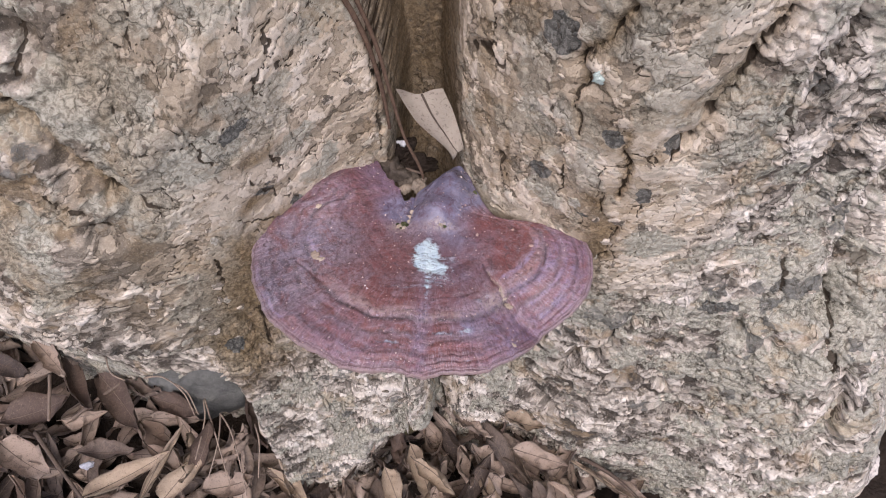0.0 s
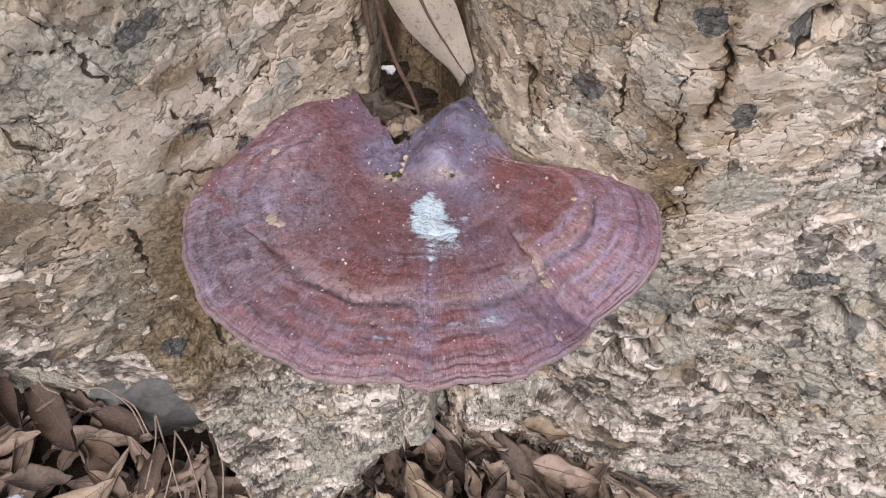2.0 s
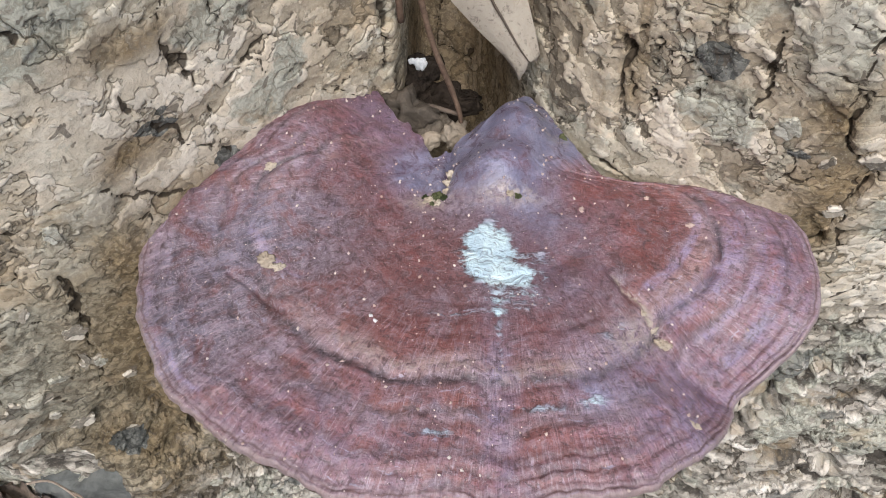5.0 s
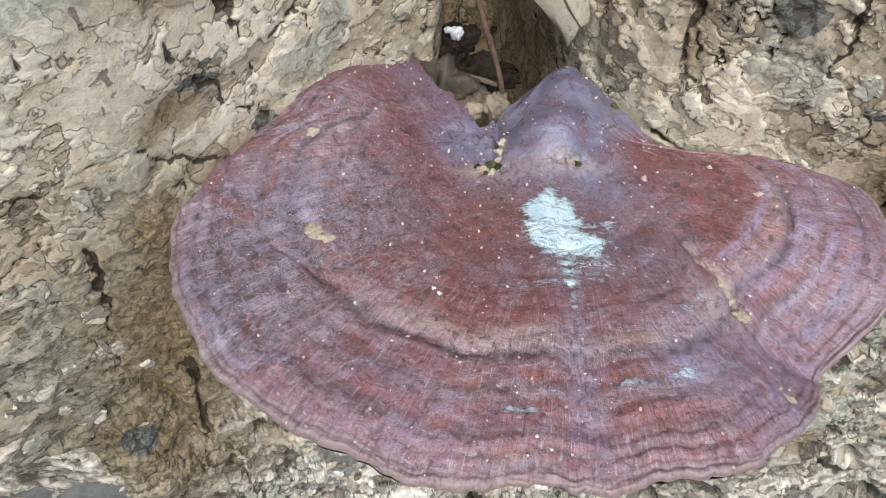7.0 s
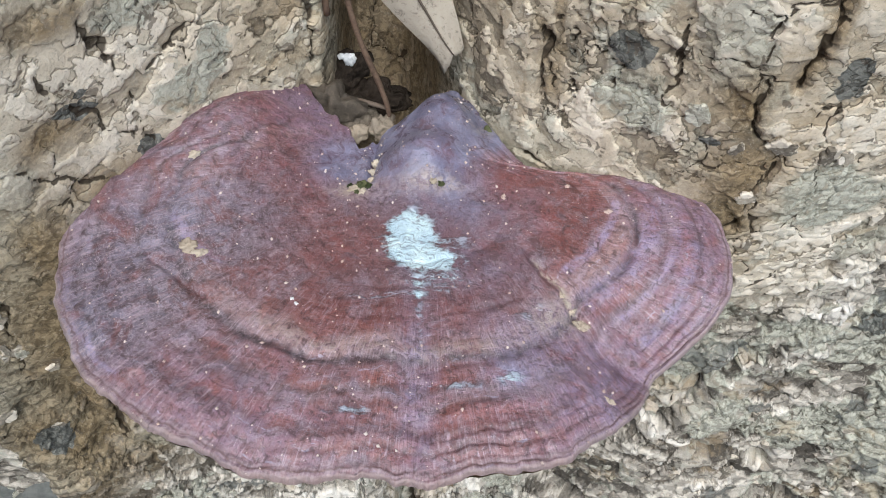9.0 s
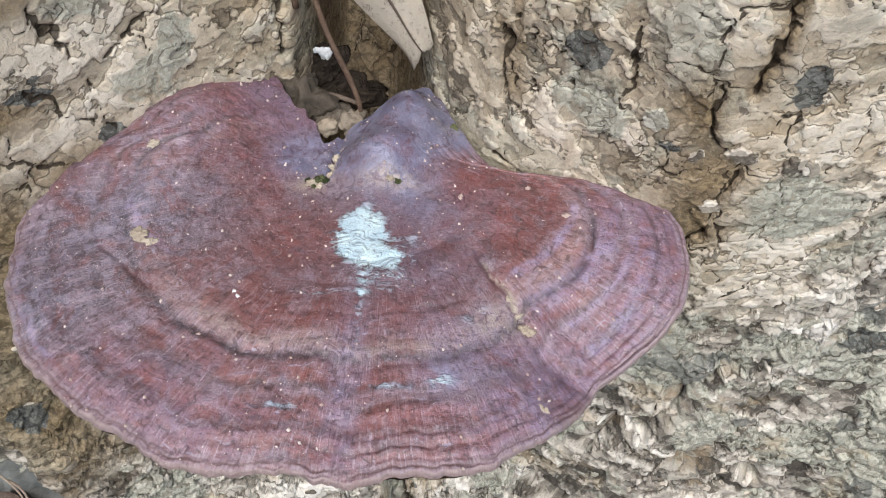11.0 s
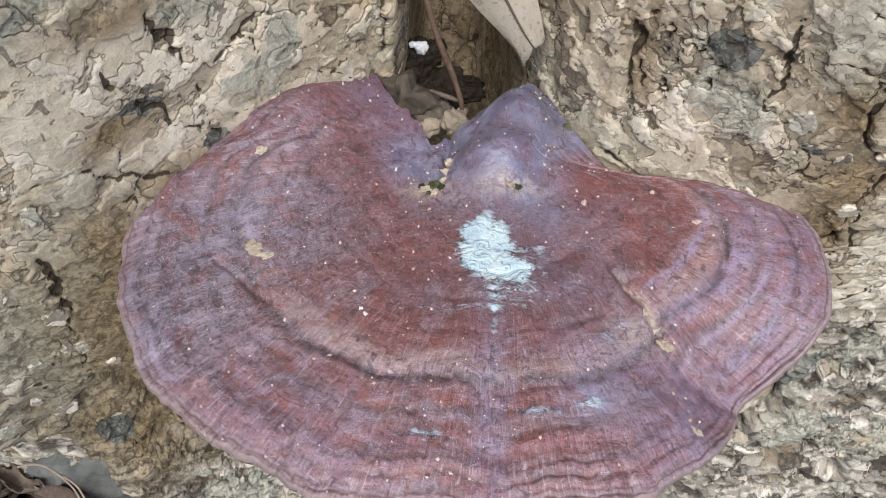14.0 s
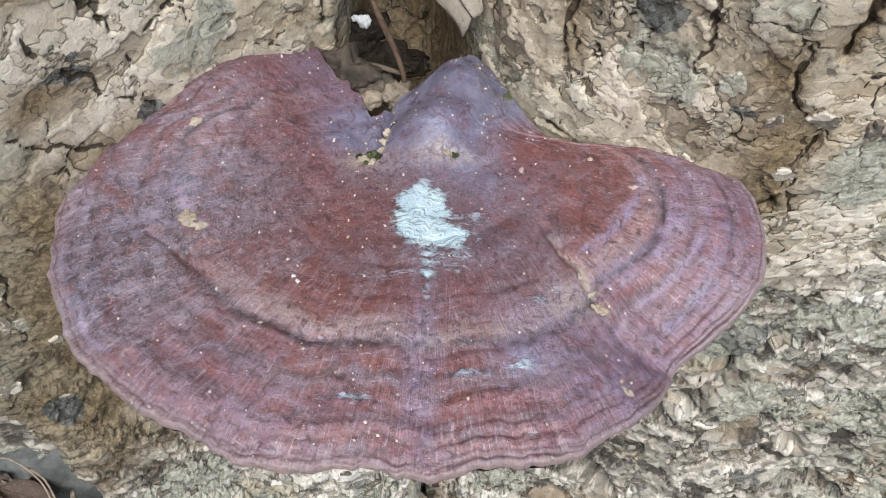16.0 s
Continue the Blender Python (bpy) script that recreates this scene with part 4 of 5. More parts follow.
def build_fungus():
    n_t, n_r = 900, 260
    th = np.linspace(-math.pi, math.pi, n_t + 1)[:-1]
    q = 1 - (1 - np.linspace(0.002, 1, n_r)) ** 1.25
    qq, tt = np.meshgrid(q, th, indexing="ij")
    rim = reach(tt)
    x, y = ragged(rim * qq * np.cos(tt), rim * qq * np.sin(tt))
    # growth zones fan out from the knob at the back
    cx, cy = 0.024, 0.030
    ox, oy = rim[0] * np.cos(th), rim[0] * np.sin(th)
    oa, orr = np.arctan2(oy - cy, ox - cx), np.hypot(ox - cx, oy - cy)
    order = np.argsort(oa)
    ang = np.arctan2(y - cy, x - cx)
    rho = np.hypot(x - cx, y - cy) / np.interp(ang, oa[order], orr[order], period=2 * math.pi)
    rho = np.clip(rho, 0, 1.0)
    away = np.mod(ang - math.pi / 2, 2 * math.pi)
    front = smooth(0.9, 1.5, away) * smooth(5.35, 4.80, away)
    wob = rho + 0.035 * (fbm(x * 60 + 9, y * 60 + 9, 91, 3) - 0.5)
    gr = lambda at, w: np.exp(-(((wob - at) / w) ** 2))
    z = cap_form(x, y)
    zone = -0.0013 * gr(0.70, 0.012) + 0.0009 * gr(0.66, 0.02) - 0.0007 * gr(0.55, 0.014) - 0.0007 * gr(0.981, 0.005) - 0.0007 * gr(0.79, 0.012) + 0.0006 * gr(0.84, 0.02) - 0.0006 * gr(0.90, 0.009)
    zone = zone - 0.0006 * gr(0.935, 0.006) - 0.0005 * gr(0.965, 0.006) - 0.0005 * gr(0.45, 0.012) - 0.0004 * gr(0.36, 0.01)
    z = z + front * zone * (0.5 + 0.5 * smooth(-0.03, 0.03, x)) * (0.35 + 0.65 * smooth(0.36, 0.62, fbm(ang * 7 + 9, rho * 9, 93, 3))) + 0.0005 * front * smooth(0.35, 0.6, rho) * (fbm(ang * 12 + 30, rho * 42, 94, 3) - 0.5)
    # knob, its ridge and the small saddle beside it
    edge = smooth(1.0, 0.82, qq)
    z = z + edge * 0.0115 * blob(x, y, 0.0225, 0.0310, 0.0115, 0.0082) + edge * 0.0085 * blob(x, y, 0.030, 0.052, 0.0095, 0.0115) + edge * 0.004 * blob(x, y, 0.038, 0.064, 0.008, 0.010)
    d, t = segment(x, y, 0.0085, 0.050, 0.006, 0.026)
    z = z - 0.003 * np.exp(-((d / 0.0016) ** 2))
    # shallow dents, wrinkles and the radial crack
    z = z + 0.004 * (fbm(x * 24 + 5, y * 24 + 5, 95, 3) - 0.5) + 0.0010 * (fbm(x * 130, y * 130, 96, 3) - 0.5) * smooth(0.02, 0.2, qq)
    z = z + 0.0009 * front * smooth(0.5, 0.95, rho) * (vnoise(ang * 34 + 70, rho * 6, 97) - 0.5)
    crack, along = segment(x + 0.004 * (fbm(x * 150, y * 150, 98, 2) - 0.5), y, 0.056, -0.006, 0.0725, -0.0300)
    z = z - 0.0016 * np.exp(-((crack / 0.0017) ** 2))
    dc, tc = segment(x, y, 0.078, -0.038, 0.094, -0.049)
    z = z - 0.002 * np.exp(-((dc / 0.0035) ** 2))
    d2, t2 = segment(x, y, 0.0215, -0.018, 0.022, -0.052)
    z = z - 0.0006 * np.exp(-((d2 / 0.0013) ** 2))
    d3, t3 = segment(x + 0.006 * (fbm(x * 120, y * 120, 99, 2) - 0.5), y, -0.060, -0.009, -0.043, -0.023)
    z = z - 0.0013 * np.exp(-((d3 / 0.0014) ** 2))
    # the drooping rim with a rounded lip
    z = z - 0.0028 * smooth(0.86, 1.0, qq) * front
    lip = np.clip((rim * (1 - qq)) / 0.0014, 0, 1)
    z = z - 0.0022 * (1 - np.sqrt(np.clip(1 - (1 - lip) ** 2, 0, 1)))
    me = grid_mesh("cap", np.stack([x, y, z], -1), True, CAP)
    hard = lambda v: np.clip(v, 0, 1)
    patchy = fbm(x * 85, y * 85, 101, 4)
    dusk = 1.1 * blob(x, y, -0.064, -0.014, 0.020, 0.018) + 0.8 * blob(x, y, -0.074, -0.028, 0.014, 0.016) + 0.6 * blob(x, y, -0.040, 0.006, 0.026, 0.016) + 0.5 * blob(x, y, 0.058, -0.030, 0.010, 0.005) + 0.5 * blob(x, y, 0.028, 0.016, 0.020, 0.007)
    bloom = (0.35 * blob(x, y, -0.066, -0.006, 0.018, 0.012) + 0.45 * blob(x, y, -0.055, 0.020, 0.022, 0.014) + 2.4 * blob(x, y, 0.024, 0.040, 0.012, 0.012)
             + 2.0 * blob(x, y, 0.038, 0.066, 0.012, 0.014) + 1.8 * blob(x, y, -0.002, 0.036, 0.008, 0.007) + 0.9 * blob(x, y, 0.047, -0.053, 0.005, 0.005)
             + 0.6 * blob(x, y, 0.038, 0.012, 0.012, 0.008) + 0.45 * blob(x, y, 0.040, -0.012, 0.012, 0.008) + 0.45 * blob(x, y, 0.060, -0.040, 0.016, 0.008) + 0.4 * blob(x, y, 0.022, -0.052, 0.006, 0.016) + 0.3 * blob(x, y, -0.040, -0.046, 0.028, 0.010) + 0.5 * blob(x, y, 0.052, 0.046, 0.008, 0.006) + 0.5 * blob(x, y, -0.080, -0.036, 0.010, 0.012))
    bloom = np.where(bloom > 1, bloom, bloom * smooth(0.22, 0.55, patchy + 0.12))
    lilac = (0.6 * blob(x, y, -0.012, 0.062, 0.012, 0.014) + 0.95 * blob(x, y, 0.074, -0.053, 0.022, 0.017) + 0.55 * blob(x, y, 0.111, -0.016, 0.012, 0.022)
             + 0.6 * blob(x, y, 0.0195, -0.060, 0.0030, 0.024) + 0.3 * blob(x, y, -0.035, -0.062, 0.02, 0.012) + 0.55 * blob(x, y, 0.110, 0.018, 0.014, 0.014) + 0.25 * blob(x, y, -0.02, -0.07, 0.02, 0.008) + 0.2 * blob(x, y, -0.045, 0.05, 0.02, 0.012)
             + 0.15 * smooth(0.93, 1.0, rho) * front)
    # pale arcs along the growth lines of the right lobe
    shake = 0.003 * (fbm(x * 120, y * 120, 7, 3) - 0.5)
    arcs = 0
    for a, b, c, w, much in (((0.0885, 0.0135), (0.084, -0.003), (0.068, -0.0135), 0.0012, 1.0), ((0.1005, 0.009), (0.098, -0.009), (0.076, -0.0205), 0.0026, 1.0), ((0.108, 0.004), (0.106, -0.012), (0.086, -0.026), 0.0012, 0.6), ((0.113, -0.004), (0.108, -0.022), (0.090, -0.034), 0.0016, 0.6), ((-0.088, -0.008), (-0.084, -0.032), (-0.064, -0.050), 0.0009, 0.75), ((-0.056, 0.008), (-0.050, -0.004), (-0.040, -0.010), 0.0012, 0.5)):
        last = None
        for k in range(9):
            q = k / 8
            p = [(1 - q) ** 2 * a[i] + 2 * q * (1 - q) * b[i] + q * q * c[i] for i in (0, 1)]
            if last:
                arcs = np.maximum(arcs, much * np.exp(-((segment(x + shake, y + shake, *last, *p)[0] / w) ** 2)))
            last = p
    # the added blob paints part of the knob's highlight
    lilac = lilac + 1.7 * arcs + 0.25 * blob(x, y, 0.024, 0.031, 0.008, 0.006)
    red = (1.0 * blob(x, y, 0.054, 0.022, 0.016, 0.013) + 0.9 * blob(x, y, 0.064, 0.004, 0.010, 0.006) + 0.9 * blob(x, y, -0.083, 0.004, 0.009, 0.016)
           + 0.8 * blob(x, y, -0.033, 0.040, 0.022, 0.016) + 0.8 * blob(x, y, -0.013, 0.026, 0.009, 0.007) + 0.6 * blob(x, y, -0.010, -0.002, 0.016, 0.010)
           + 0.8 * blob(x, y, 0.083, -0.040, 0.012, 0.005) + 0.5 * blob(x, y, -0.060, -0.036, 0.016, 0.008))
    # white crust and deposits; the last blob paints the knob's bluish highlight
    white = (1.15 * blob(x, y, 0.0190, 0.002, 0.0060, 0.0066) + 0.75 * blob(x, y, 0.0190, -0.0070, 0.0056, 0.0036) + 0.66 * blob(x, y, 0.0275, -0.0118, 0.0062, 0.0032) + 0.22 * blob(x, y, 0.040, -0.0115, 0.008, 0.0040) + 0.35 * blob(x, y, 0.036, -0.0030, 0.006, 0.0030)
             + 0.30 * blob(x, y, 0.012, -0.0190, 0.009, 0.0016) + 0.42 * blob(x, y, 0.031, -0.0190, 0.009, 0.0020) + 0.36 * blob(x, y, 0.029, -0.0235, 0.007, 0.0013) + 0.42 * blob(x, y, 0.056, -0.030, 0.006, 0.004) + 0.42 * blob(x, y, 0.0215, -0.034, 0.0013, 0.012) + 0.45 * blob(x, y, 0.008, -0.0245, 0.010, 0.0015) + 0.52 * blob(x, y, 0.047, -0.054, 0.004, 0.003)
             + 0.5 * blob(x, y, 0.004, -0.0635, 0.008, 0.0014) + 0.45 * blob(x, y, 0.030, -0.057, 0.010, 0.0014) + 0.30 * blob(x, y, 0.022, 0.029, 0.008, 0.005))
    ochre = 0.30 * gr(0.66, 0.022) * smooth(-0.045, -0.015, x) * smooth(0.075, 0.055, x) * smooth(0.0, -0.02, y) + 0.9 * np.exp(-((crack / (0.0006 + 0.0011 * along**3)) ** 2)) * smooth(0.05, 0.3, along) + 0.8 * blob(x, y, 0.001, 0.0215, 0.005, 0.0022) + 0.6 * blob(x, y, 0.028, 0.0205, 0.006, 0.0018) + 0.4 * blob(x, y, 0.062, -0.030, 0.006, 0.004) + 0.4 * blob(x, y, 0.047, 0.050, 0.005, 0.002)
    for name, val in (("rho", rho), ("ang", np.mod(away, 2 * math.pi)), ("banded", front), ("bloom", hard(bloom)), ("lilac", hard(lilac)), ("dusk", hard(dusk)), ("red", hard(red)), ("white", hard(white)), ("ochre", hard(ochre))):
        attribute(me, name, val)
    global CAP_TOP
    CAP_TOP = np.stack([x, y, z], -1)
    fungus = tagged(new("bracket_fungus"), "reddish brown bracket fungus with concentric bands and frosty white patch", "fungus")
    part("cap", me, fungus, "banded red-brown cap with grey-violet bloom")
    # the under side, thickening towards the tree
    q2 = np.linspace(1.0, 0.05, 60)
    q3, t3 = np.meshgrid(q2, th[::3], indexing="ij")
    rim3 = reach(t3)
    x3, y3 = ragged(rim3 * q3 * np.cos(t3), rim3 * q3 * np.sin(t3))
    top = cap_form(rim3 * np.cos(t3), rim3 * np.sin(t3)) - 0.0058
    z3 = top - 0.0075 * (1 - np.exp(-(1 - q3) * 14)) - 0.022 * smooth(0.0, 0.9, 1 - q3)
    x3, y3 = x3 * (1 - 0.006 * (q3 > 0.99)), y3 * (1 - 0.006 * (q3 > 0.99))
    part("pore_surface", grid_mesh("pore_surface", np.stack([x3, y3, z3], -1), True, PORES), fungus, "pale brown pore surface under the cap")
    return fungus


fungus = build_fungus()


# ---------------------------------------------------------------- leaves
def leaf_meshes(length, width, curl, cup, twist, material, seed, rough=0.0, torn=0.0):
    """A dry leaf along +x from its stalk: the blade, with thickness, and its midrib."""
    r = random.Random(seed)
    n, m = 18, 8
    ph = [r.uniform(0, 6.28) for _ in range(4)]
    mid, top = [], []
    for i in range(n + 1):
        s = i / n
        w = width * 0.5 * (math.sin(math.pi * s**0.85) ** 0.8) * (1 - 0.25 * s) + 0.0004
        bend = curl * (s - 0.5)
        cx = length * (math.sin(bend) / curl if abs(curl) > 1e-3 else s - 0.5) + length * 0.5
        cz = length * (1 - math.cos(bend)) / curl if abs(curl) > 1e-3 else 0.0
        row = []
        for k in range(-m // 2, m // 2 + 1):
            q = k / (m / 2)
            edge = 1 + torn * 0.35 * math.sin(9 * s + ph[0] + 3 * (q > 0)) * abs(q) - (torn * 0.8 * max(0.0, math.sin(5.2 * s + ph[3] + 2.4 * (q > 0)) - 0.72) * 3.5 * abs(q)) + 0.02 * math.sin(23 * s + ph[1] + 2 * (q > 0)) * abs(q)
            a = cup * abs(q) + twist * (s - 0.5) * (1 if q > 0 else -1) * abs(q)
            yy = w * q * edge * math.cos(a)
            zz = cz + w * abs(q) * edge * math.sin(a) + rough * (math.sin(14 * s + 3 * q + ph[2]) + 0.6 * math.sin(29 * s - 4 * q + ph[3])) * abs(q)
            row.append(Vector((cx, yy, zz)))
        top.append(row)
        mid.append(row[m // 2].copy())
    cols = m + 1
    verts = [p for row in top for p in row]
    lower = [p - Vector((0, 0, 0.00045)) for p in verts]
    base = len(verts)
    faces = []
    for i in range(n):
        for k in range(m):
            a, b, c, d = i * cols + k, (i + 1) * cols + k, (i + 1) * cols + k + 1, i * cols + k + 1
            faces.append((a, b, c, d))
            faces.append((base + d, base + c, base + b, base + a))
    rim = [k for k in range(cols)] + [i * cols + m for i in range(1, n + 1)] + [n * cols + k for k in range(m - 1, -1, -1)] + [i * cols for i in range(n - 1, 0, -1)]
    for a, b in zip(rim, rim[1:] + rim[:1]):
        faces.append((b, a, base + a, base + b))
    blade = plain_mesh("blade", verts + lower, faces, material)
    attribute(blade, "along", np.tile(np.repeat(np.arange(n + 1) / n, cols), 2))
    attribute(blade, "across", np.tile(np.tile(np.linspace(-1, 1, cols), n + 1), 2))
    stalk = [mid[0] + Vector((-0.09 * length, 0.012 * length, 0.001)), mid[0] + Vector((-0.04 * length, 0.003 * length, 0.0))] + mid[:-1:2]
    rib = tube_mesh("midrib", [p + Vector((0, 0, 0.0002)) for p in stalk], [0.00055] * 3 + [0.00045 - 0.00035 * i / len(stalk) for i in range(len(stalk) - 3)], RIB, 5)
    return blade, rib


def leaf_thing(name, meshes, m, label, group=""):
    ob = new(name, meshes[0])
    ob.matrix_world = m
    tagged(ob, label, "leaf", group)
    rib = new("midrib", meshes[1])
    rib.parent = ob
    return ob


def span(base, tip, roll=0.0):
    """The pose that lays a thing's x axis from base to tip."""
    b, t = Vector(base), Vector(tip)
    return Matrix.Translation(b) @ (t - b).to_track_quat("X", "Z").to_matrix().to_4x4() @ pose(0, 0, 0, roll)


def hero_leaf(base, tip, width, material, label, curl=0.5, cup=0.5, roll=0.0, seed=0, twist=0.5, torn=0.25):
    length = (Vector(tip) - Vector(base)).length
    leaf_thing("dry_leaf", leaf_meshes(length, width, curl * 2.2, cup + 0.3, twist * 1.6, material, seed, 0.0030, torn), span(base, tip, roll), label, "fallen leaves")


BROWN, TAN, DARK = "curled brown dry leaf lying in the litter", "pale tan dry leaf lying in the litter", "dark brown withered leaf lying in the litter"
hero_leaf((-0.366, 0.112, -0.405), (-0.293, 0.040, -0.385), 0.044, DARK_LEAF, DARK, 0.3, 0.35, 12, 1)
hero_leaf((-0.372, 0.026, -0.420), (-0.298, 0.023, -0.398), 0.034, LEAF, BROWN, 0.4, 0.4, -8, 2)
hero_leaf((-0.350, -0.022, -0.420), (-0.255, 0.022, -0.385), 0.038, PALE_LEAF, TAN, 0.3, 0.6, 10, 3)
hero_leaf((-0.268, -0.028, -0.410), (-0.220, 0.020, -0.372), 0.036, PALE_LEAF, TAN, -0.3, 0.5, 25, 4)
hero_leaf((-0.292, -0.024, -0.415), (-0.252, 0.052, -0.375), 0.026, PALE_LEAF, TAN, 0.4, 1.0, 40, 5)
hero_leaf((-0.466, 0.033, -0.430), (-0.380, -0.010, -0.410), 0.050, LEAF, BROWN, 0.5, 0.3, -10, 6)
hero_leaf((-0.470, 0.062, -0.430), (-0.390, 0.085, -0.405), 0.052, DARK_LEAF, DARK, 0.4, 0.3, 8, 7)
hero_leaf((-0.428, 0.132, -0.425), (-0.355, 0.056, -0.400), 0.040, DARK_LEAF, DARK, 0.6, 0.7, -20, 8)
hero_leaf((-0.465, 0.160, -0.420), (-0.398, 0.102, -0.398), 0.036, LEAF, BROWN, 0.4, 0.5, 5, 9)
hero_leaf((-0.515, 0.135, -0.425), (-0.440, 0.110, -0.405), 0.034, LEAF, BROWN, 0.5, 0.4, 15, 10)
hero_leaf((-0.335, 0.098, -0.405), (-0.276, 0.078, -0.380), 0.028, LEAF, BROWN, 0.7, 0.7, -15, 11)
hero_leaf((-0.222, -0.010, -0.415), (-0.158, 0.001, -0.390), 0.040, LEAF, BROWN, 0.8, 0.4, 12, 12)
hero_leaf((-0.198, 0.080, -0.400), (-0.156, 0.016, -0.375), 0.030, DARK_LEAF, DARK, 0.5, 0.8, -30, 13)
hero_leaf((-0.156, 0.014, -0.410), (-0.112, -0.022, -0.390), 0.024, PALE_LEAF, TAN, 0.9, 0.7, 20, 14)
hero_leaf((-0.296, 0.086, -0.400), (-0.228, 0.060, -0.380), 0.036, DARK_LEAF, DARK, 0.6, 0.5, 18, 15)
hero_leaf((-0.240, 0.050, -0.405), (-0.226, -0.020, -0.372), 0.022, PALE_LEAF, TAN, 0.5, 1.1, 60, 16)
hero_leaf((-0.212, 0.052, -0.405), (-0.190, -0.016, -0.372), 0.024, LEAF, BROWN, 0.4, 1.0, -55, 17)
hero_leaf((-0.232, 0.004, -0.400), (-0.205, 0.042, -0.330), 0.034, DARK_LEAF, DARK, 0.5, 0.6, 20, 31)
hero_leaf((-0.200, 0.010, -0.400), (-0.160, 0.034, -0.340), 0.030, LEAF, BROWN, 0.7, 0.7, -25, 32)
hero_leaf((-0.178, -0.006, -0.405), (-0.186, 0.044, -0.350), 0.026, LEAF, BROWN, 0.4, 0.9, 40, 33)
hero_leaf((-0.048, 0.040, -0.385), (0.020, 0.050, -0.352), 0.026, GREEN_LEAF, "curled brown leaf with a yellow-green blotch in the litter", 0.9, 0.9, -35, 18)
hero_leaf((0.014, 0.080, -0.360), (0.078, 0.034, -0.355), 0.016, PALE_LEAF, TAN, 0.3, 1.1, 20, 19)
hero_leaf((0.032, 0.050, -0.385), (0.054, -0.004, -0.362), 0.022, LEAF, BROWN, 0.8, 0.8, 25, 20)
hero_leaf((-0.058, 0.040, -0.385), (0.006, -0.024, -0.368), 0.014, LEAF, BROWN, 0.3, 1.2, 60, 21)
hero_leaf((0.108, 0.030, -0.385), (0.160, 0.030, -0.362), 0.026, PALE_LEAF, TAN, 0.9, 0.6, -12, 22)
hero_leaf((0.150, 0.034, -0.382), (0.222, -0.014, -0.372), 0.014, PALE_LEAF, TAN, 0.2, 1.1, 12, 23)
hero_leaf((0.146, 0.032, -0.385), (0.170, -0.030, -0.375), 0.016, LEAF, BROWN, 0.4, 0.9, -22, 24)
hero_leaf((-0.026, 0.006, -0.392), (0.004, 0.036, -0.362), 0.028, DARK_LEAF, DARK, 0.8, 0.8, 32, 25)
hero_leaf((0.000, 0.052, -0.385), (0.032, 0.012, -0.366), 0.028, LEAF, BROWN, 0.9, 0.6, -25, 26)
hero_leaf((-0.036, 0.016, -0.394), (0.004, -0.024, -0.372), 0.032, LEAF, BROWN, 0.7, 0.5, 15, 27)
hero_leaf((0.062, 0.040, -0.384), (0.098, 0.052, -0.352), 0.022, DARK_LEAF, DARK, 1.0, 0.9, -42, 28)
hero_leaf((0.070, 0.010, -0.392), (0.122, -0.008, -0.374), 0.026, LEAF, BROWN, 0.6, 0.7, 22, 29)

for k, (base, tip, width, material, label) in enumerate((
        ((0.016, 0.062, -0.338), (0.074, 0.034, -0.352), 0.020, LEAF, BROWN), ((0.084, 0.050, -0.332), (0.126, 0.040, -0.330), 0.030, PALE_LEAF, TAN), ((-0.006, 0.030, -0.362), (0.020, -0.034, -0.352), 0.032, PALE_LEAF, TAN),
        ((0.036, 0.026, -0.356), (0.052, -0.022, -0.346), 0.030, LEAF, BROWN), ((0.060, -0.004, -0.362), (0.092, -0.044, -0.352), 0.028, PALE_LEAF, TAN), ((0.094, 0.028, -0.352), (0.150, 0.012, -0.350), 0.030, LEAF, BROWN),
        ((-0.100, 0.012, -0.392), (-0.052, 0.018, -0.376), 0.030, DARK_LEAF, DARK), ((-0.138, 0.002, -0.396), (-0.100, -0.038, -0.384), 0.026, PALE_LEAF, TAN), ((-0.070, -0.002, -0.384), (-0.024, -0.040, -0.368), 0.026, LEAF, BROWN),
        ((0.128, 0.002, -0.372), (0.186, -0.030, -0.366), 0.026, PALE_LEAF, TAN), ((0.176, 0.016, -0.380), (0.236, -0.010, -0.384), 0.022, LEAF, BROWN), ((-0.020, 0.044, -0.352), (-0.012, 0.000, -0.350), 0.026, DARK_LEAF, DARK),
        ((0.020, -0.010, -0.358), (0.010, -0.050, -0.352), 0.030, LEAF, BROWN), ((0.106, -0.020, -0.366), (0.124, -0.056, -0.360), 0.028, PALE_LEAF, TAN), ((0.000, 0.010, -0.344), (0.044, -0.026, -0.340), 0.034, PALE_LEAF, TAN), ((0.050, 0.022, -0.342), (0.086, -0.010, -0.342), 0.030, LEAF, BROWN), ((-0.030, 0.000, -0.350), (-0.006, -0.052, -0.346), 0.030, PALE_LEAF, TAN), ((0.030, -0.030, -0.346), (0.076, -0.056, -0.344), 0.032, PALE_LEAF, TAN), ((0.074, -0.020, -0.350), (0.052, -0.062, -0.344), 0.026, LEAF, BROWN))):
    hero_leaf(base, tip, width, material, label, 0.35 + 0.1 * (k % 4), 0.35 + 0.12 * (k % 5), -40 + 29 * k % 83, 60 + k)

# scattered leaves, copied from a few kinds
KINDS = []
for k in range(14):
    r = random.Random(300 + k)
    KINDS.append(leaf_meshes(r.uniform(0.045, 0.090), r.uniform(0.018, 0.036), r.uniform(-1.4, 1.9), r.uniform(0.15, 1.2), r.uniform(-1.4, 1.4), LEAF, 400 + k, 0.0016, r.uniform(0.05, 0.35)))


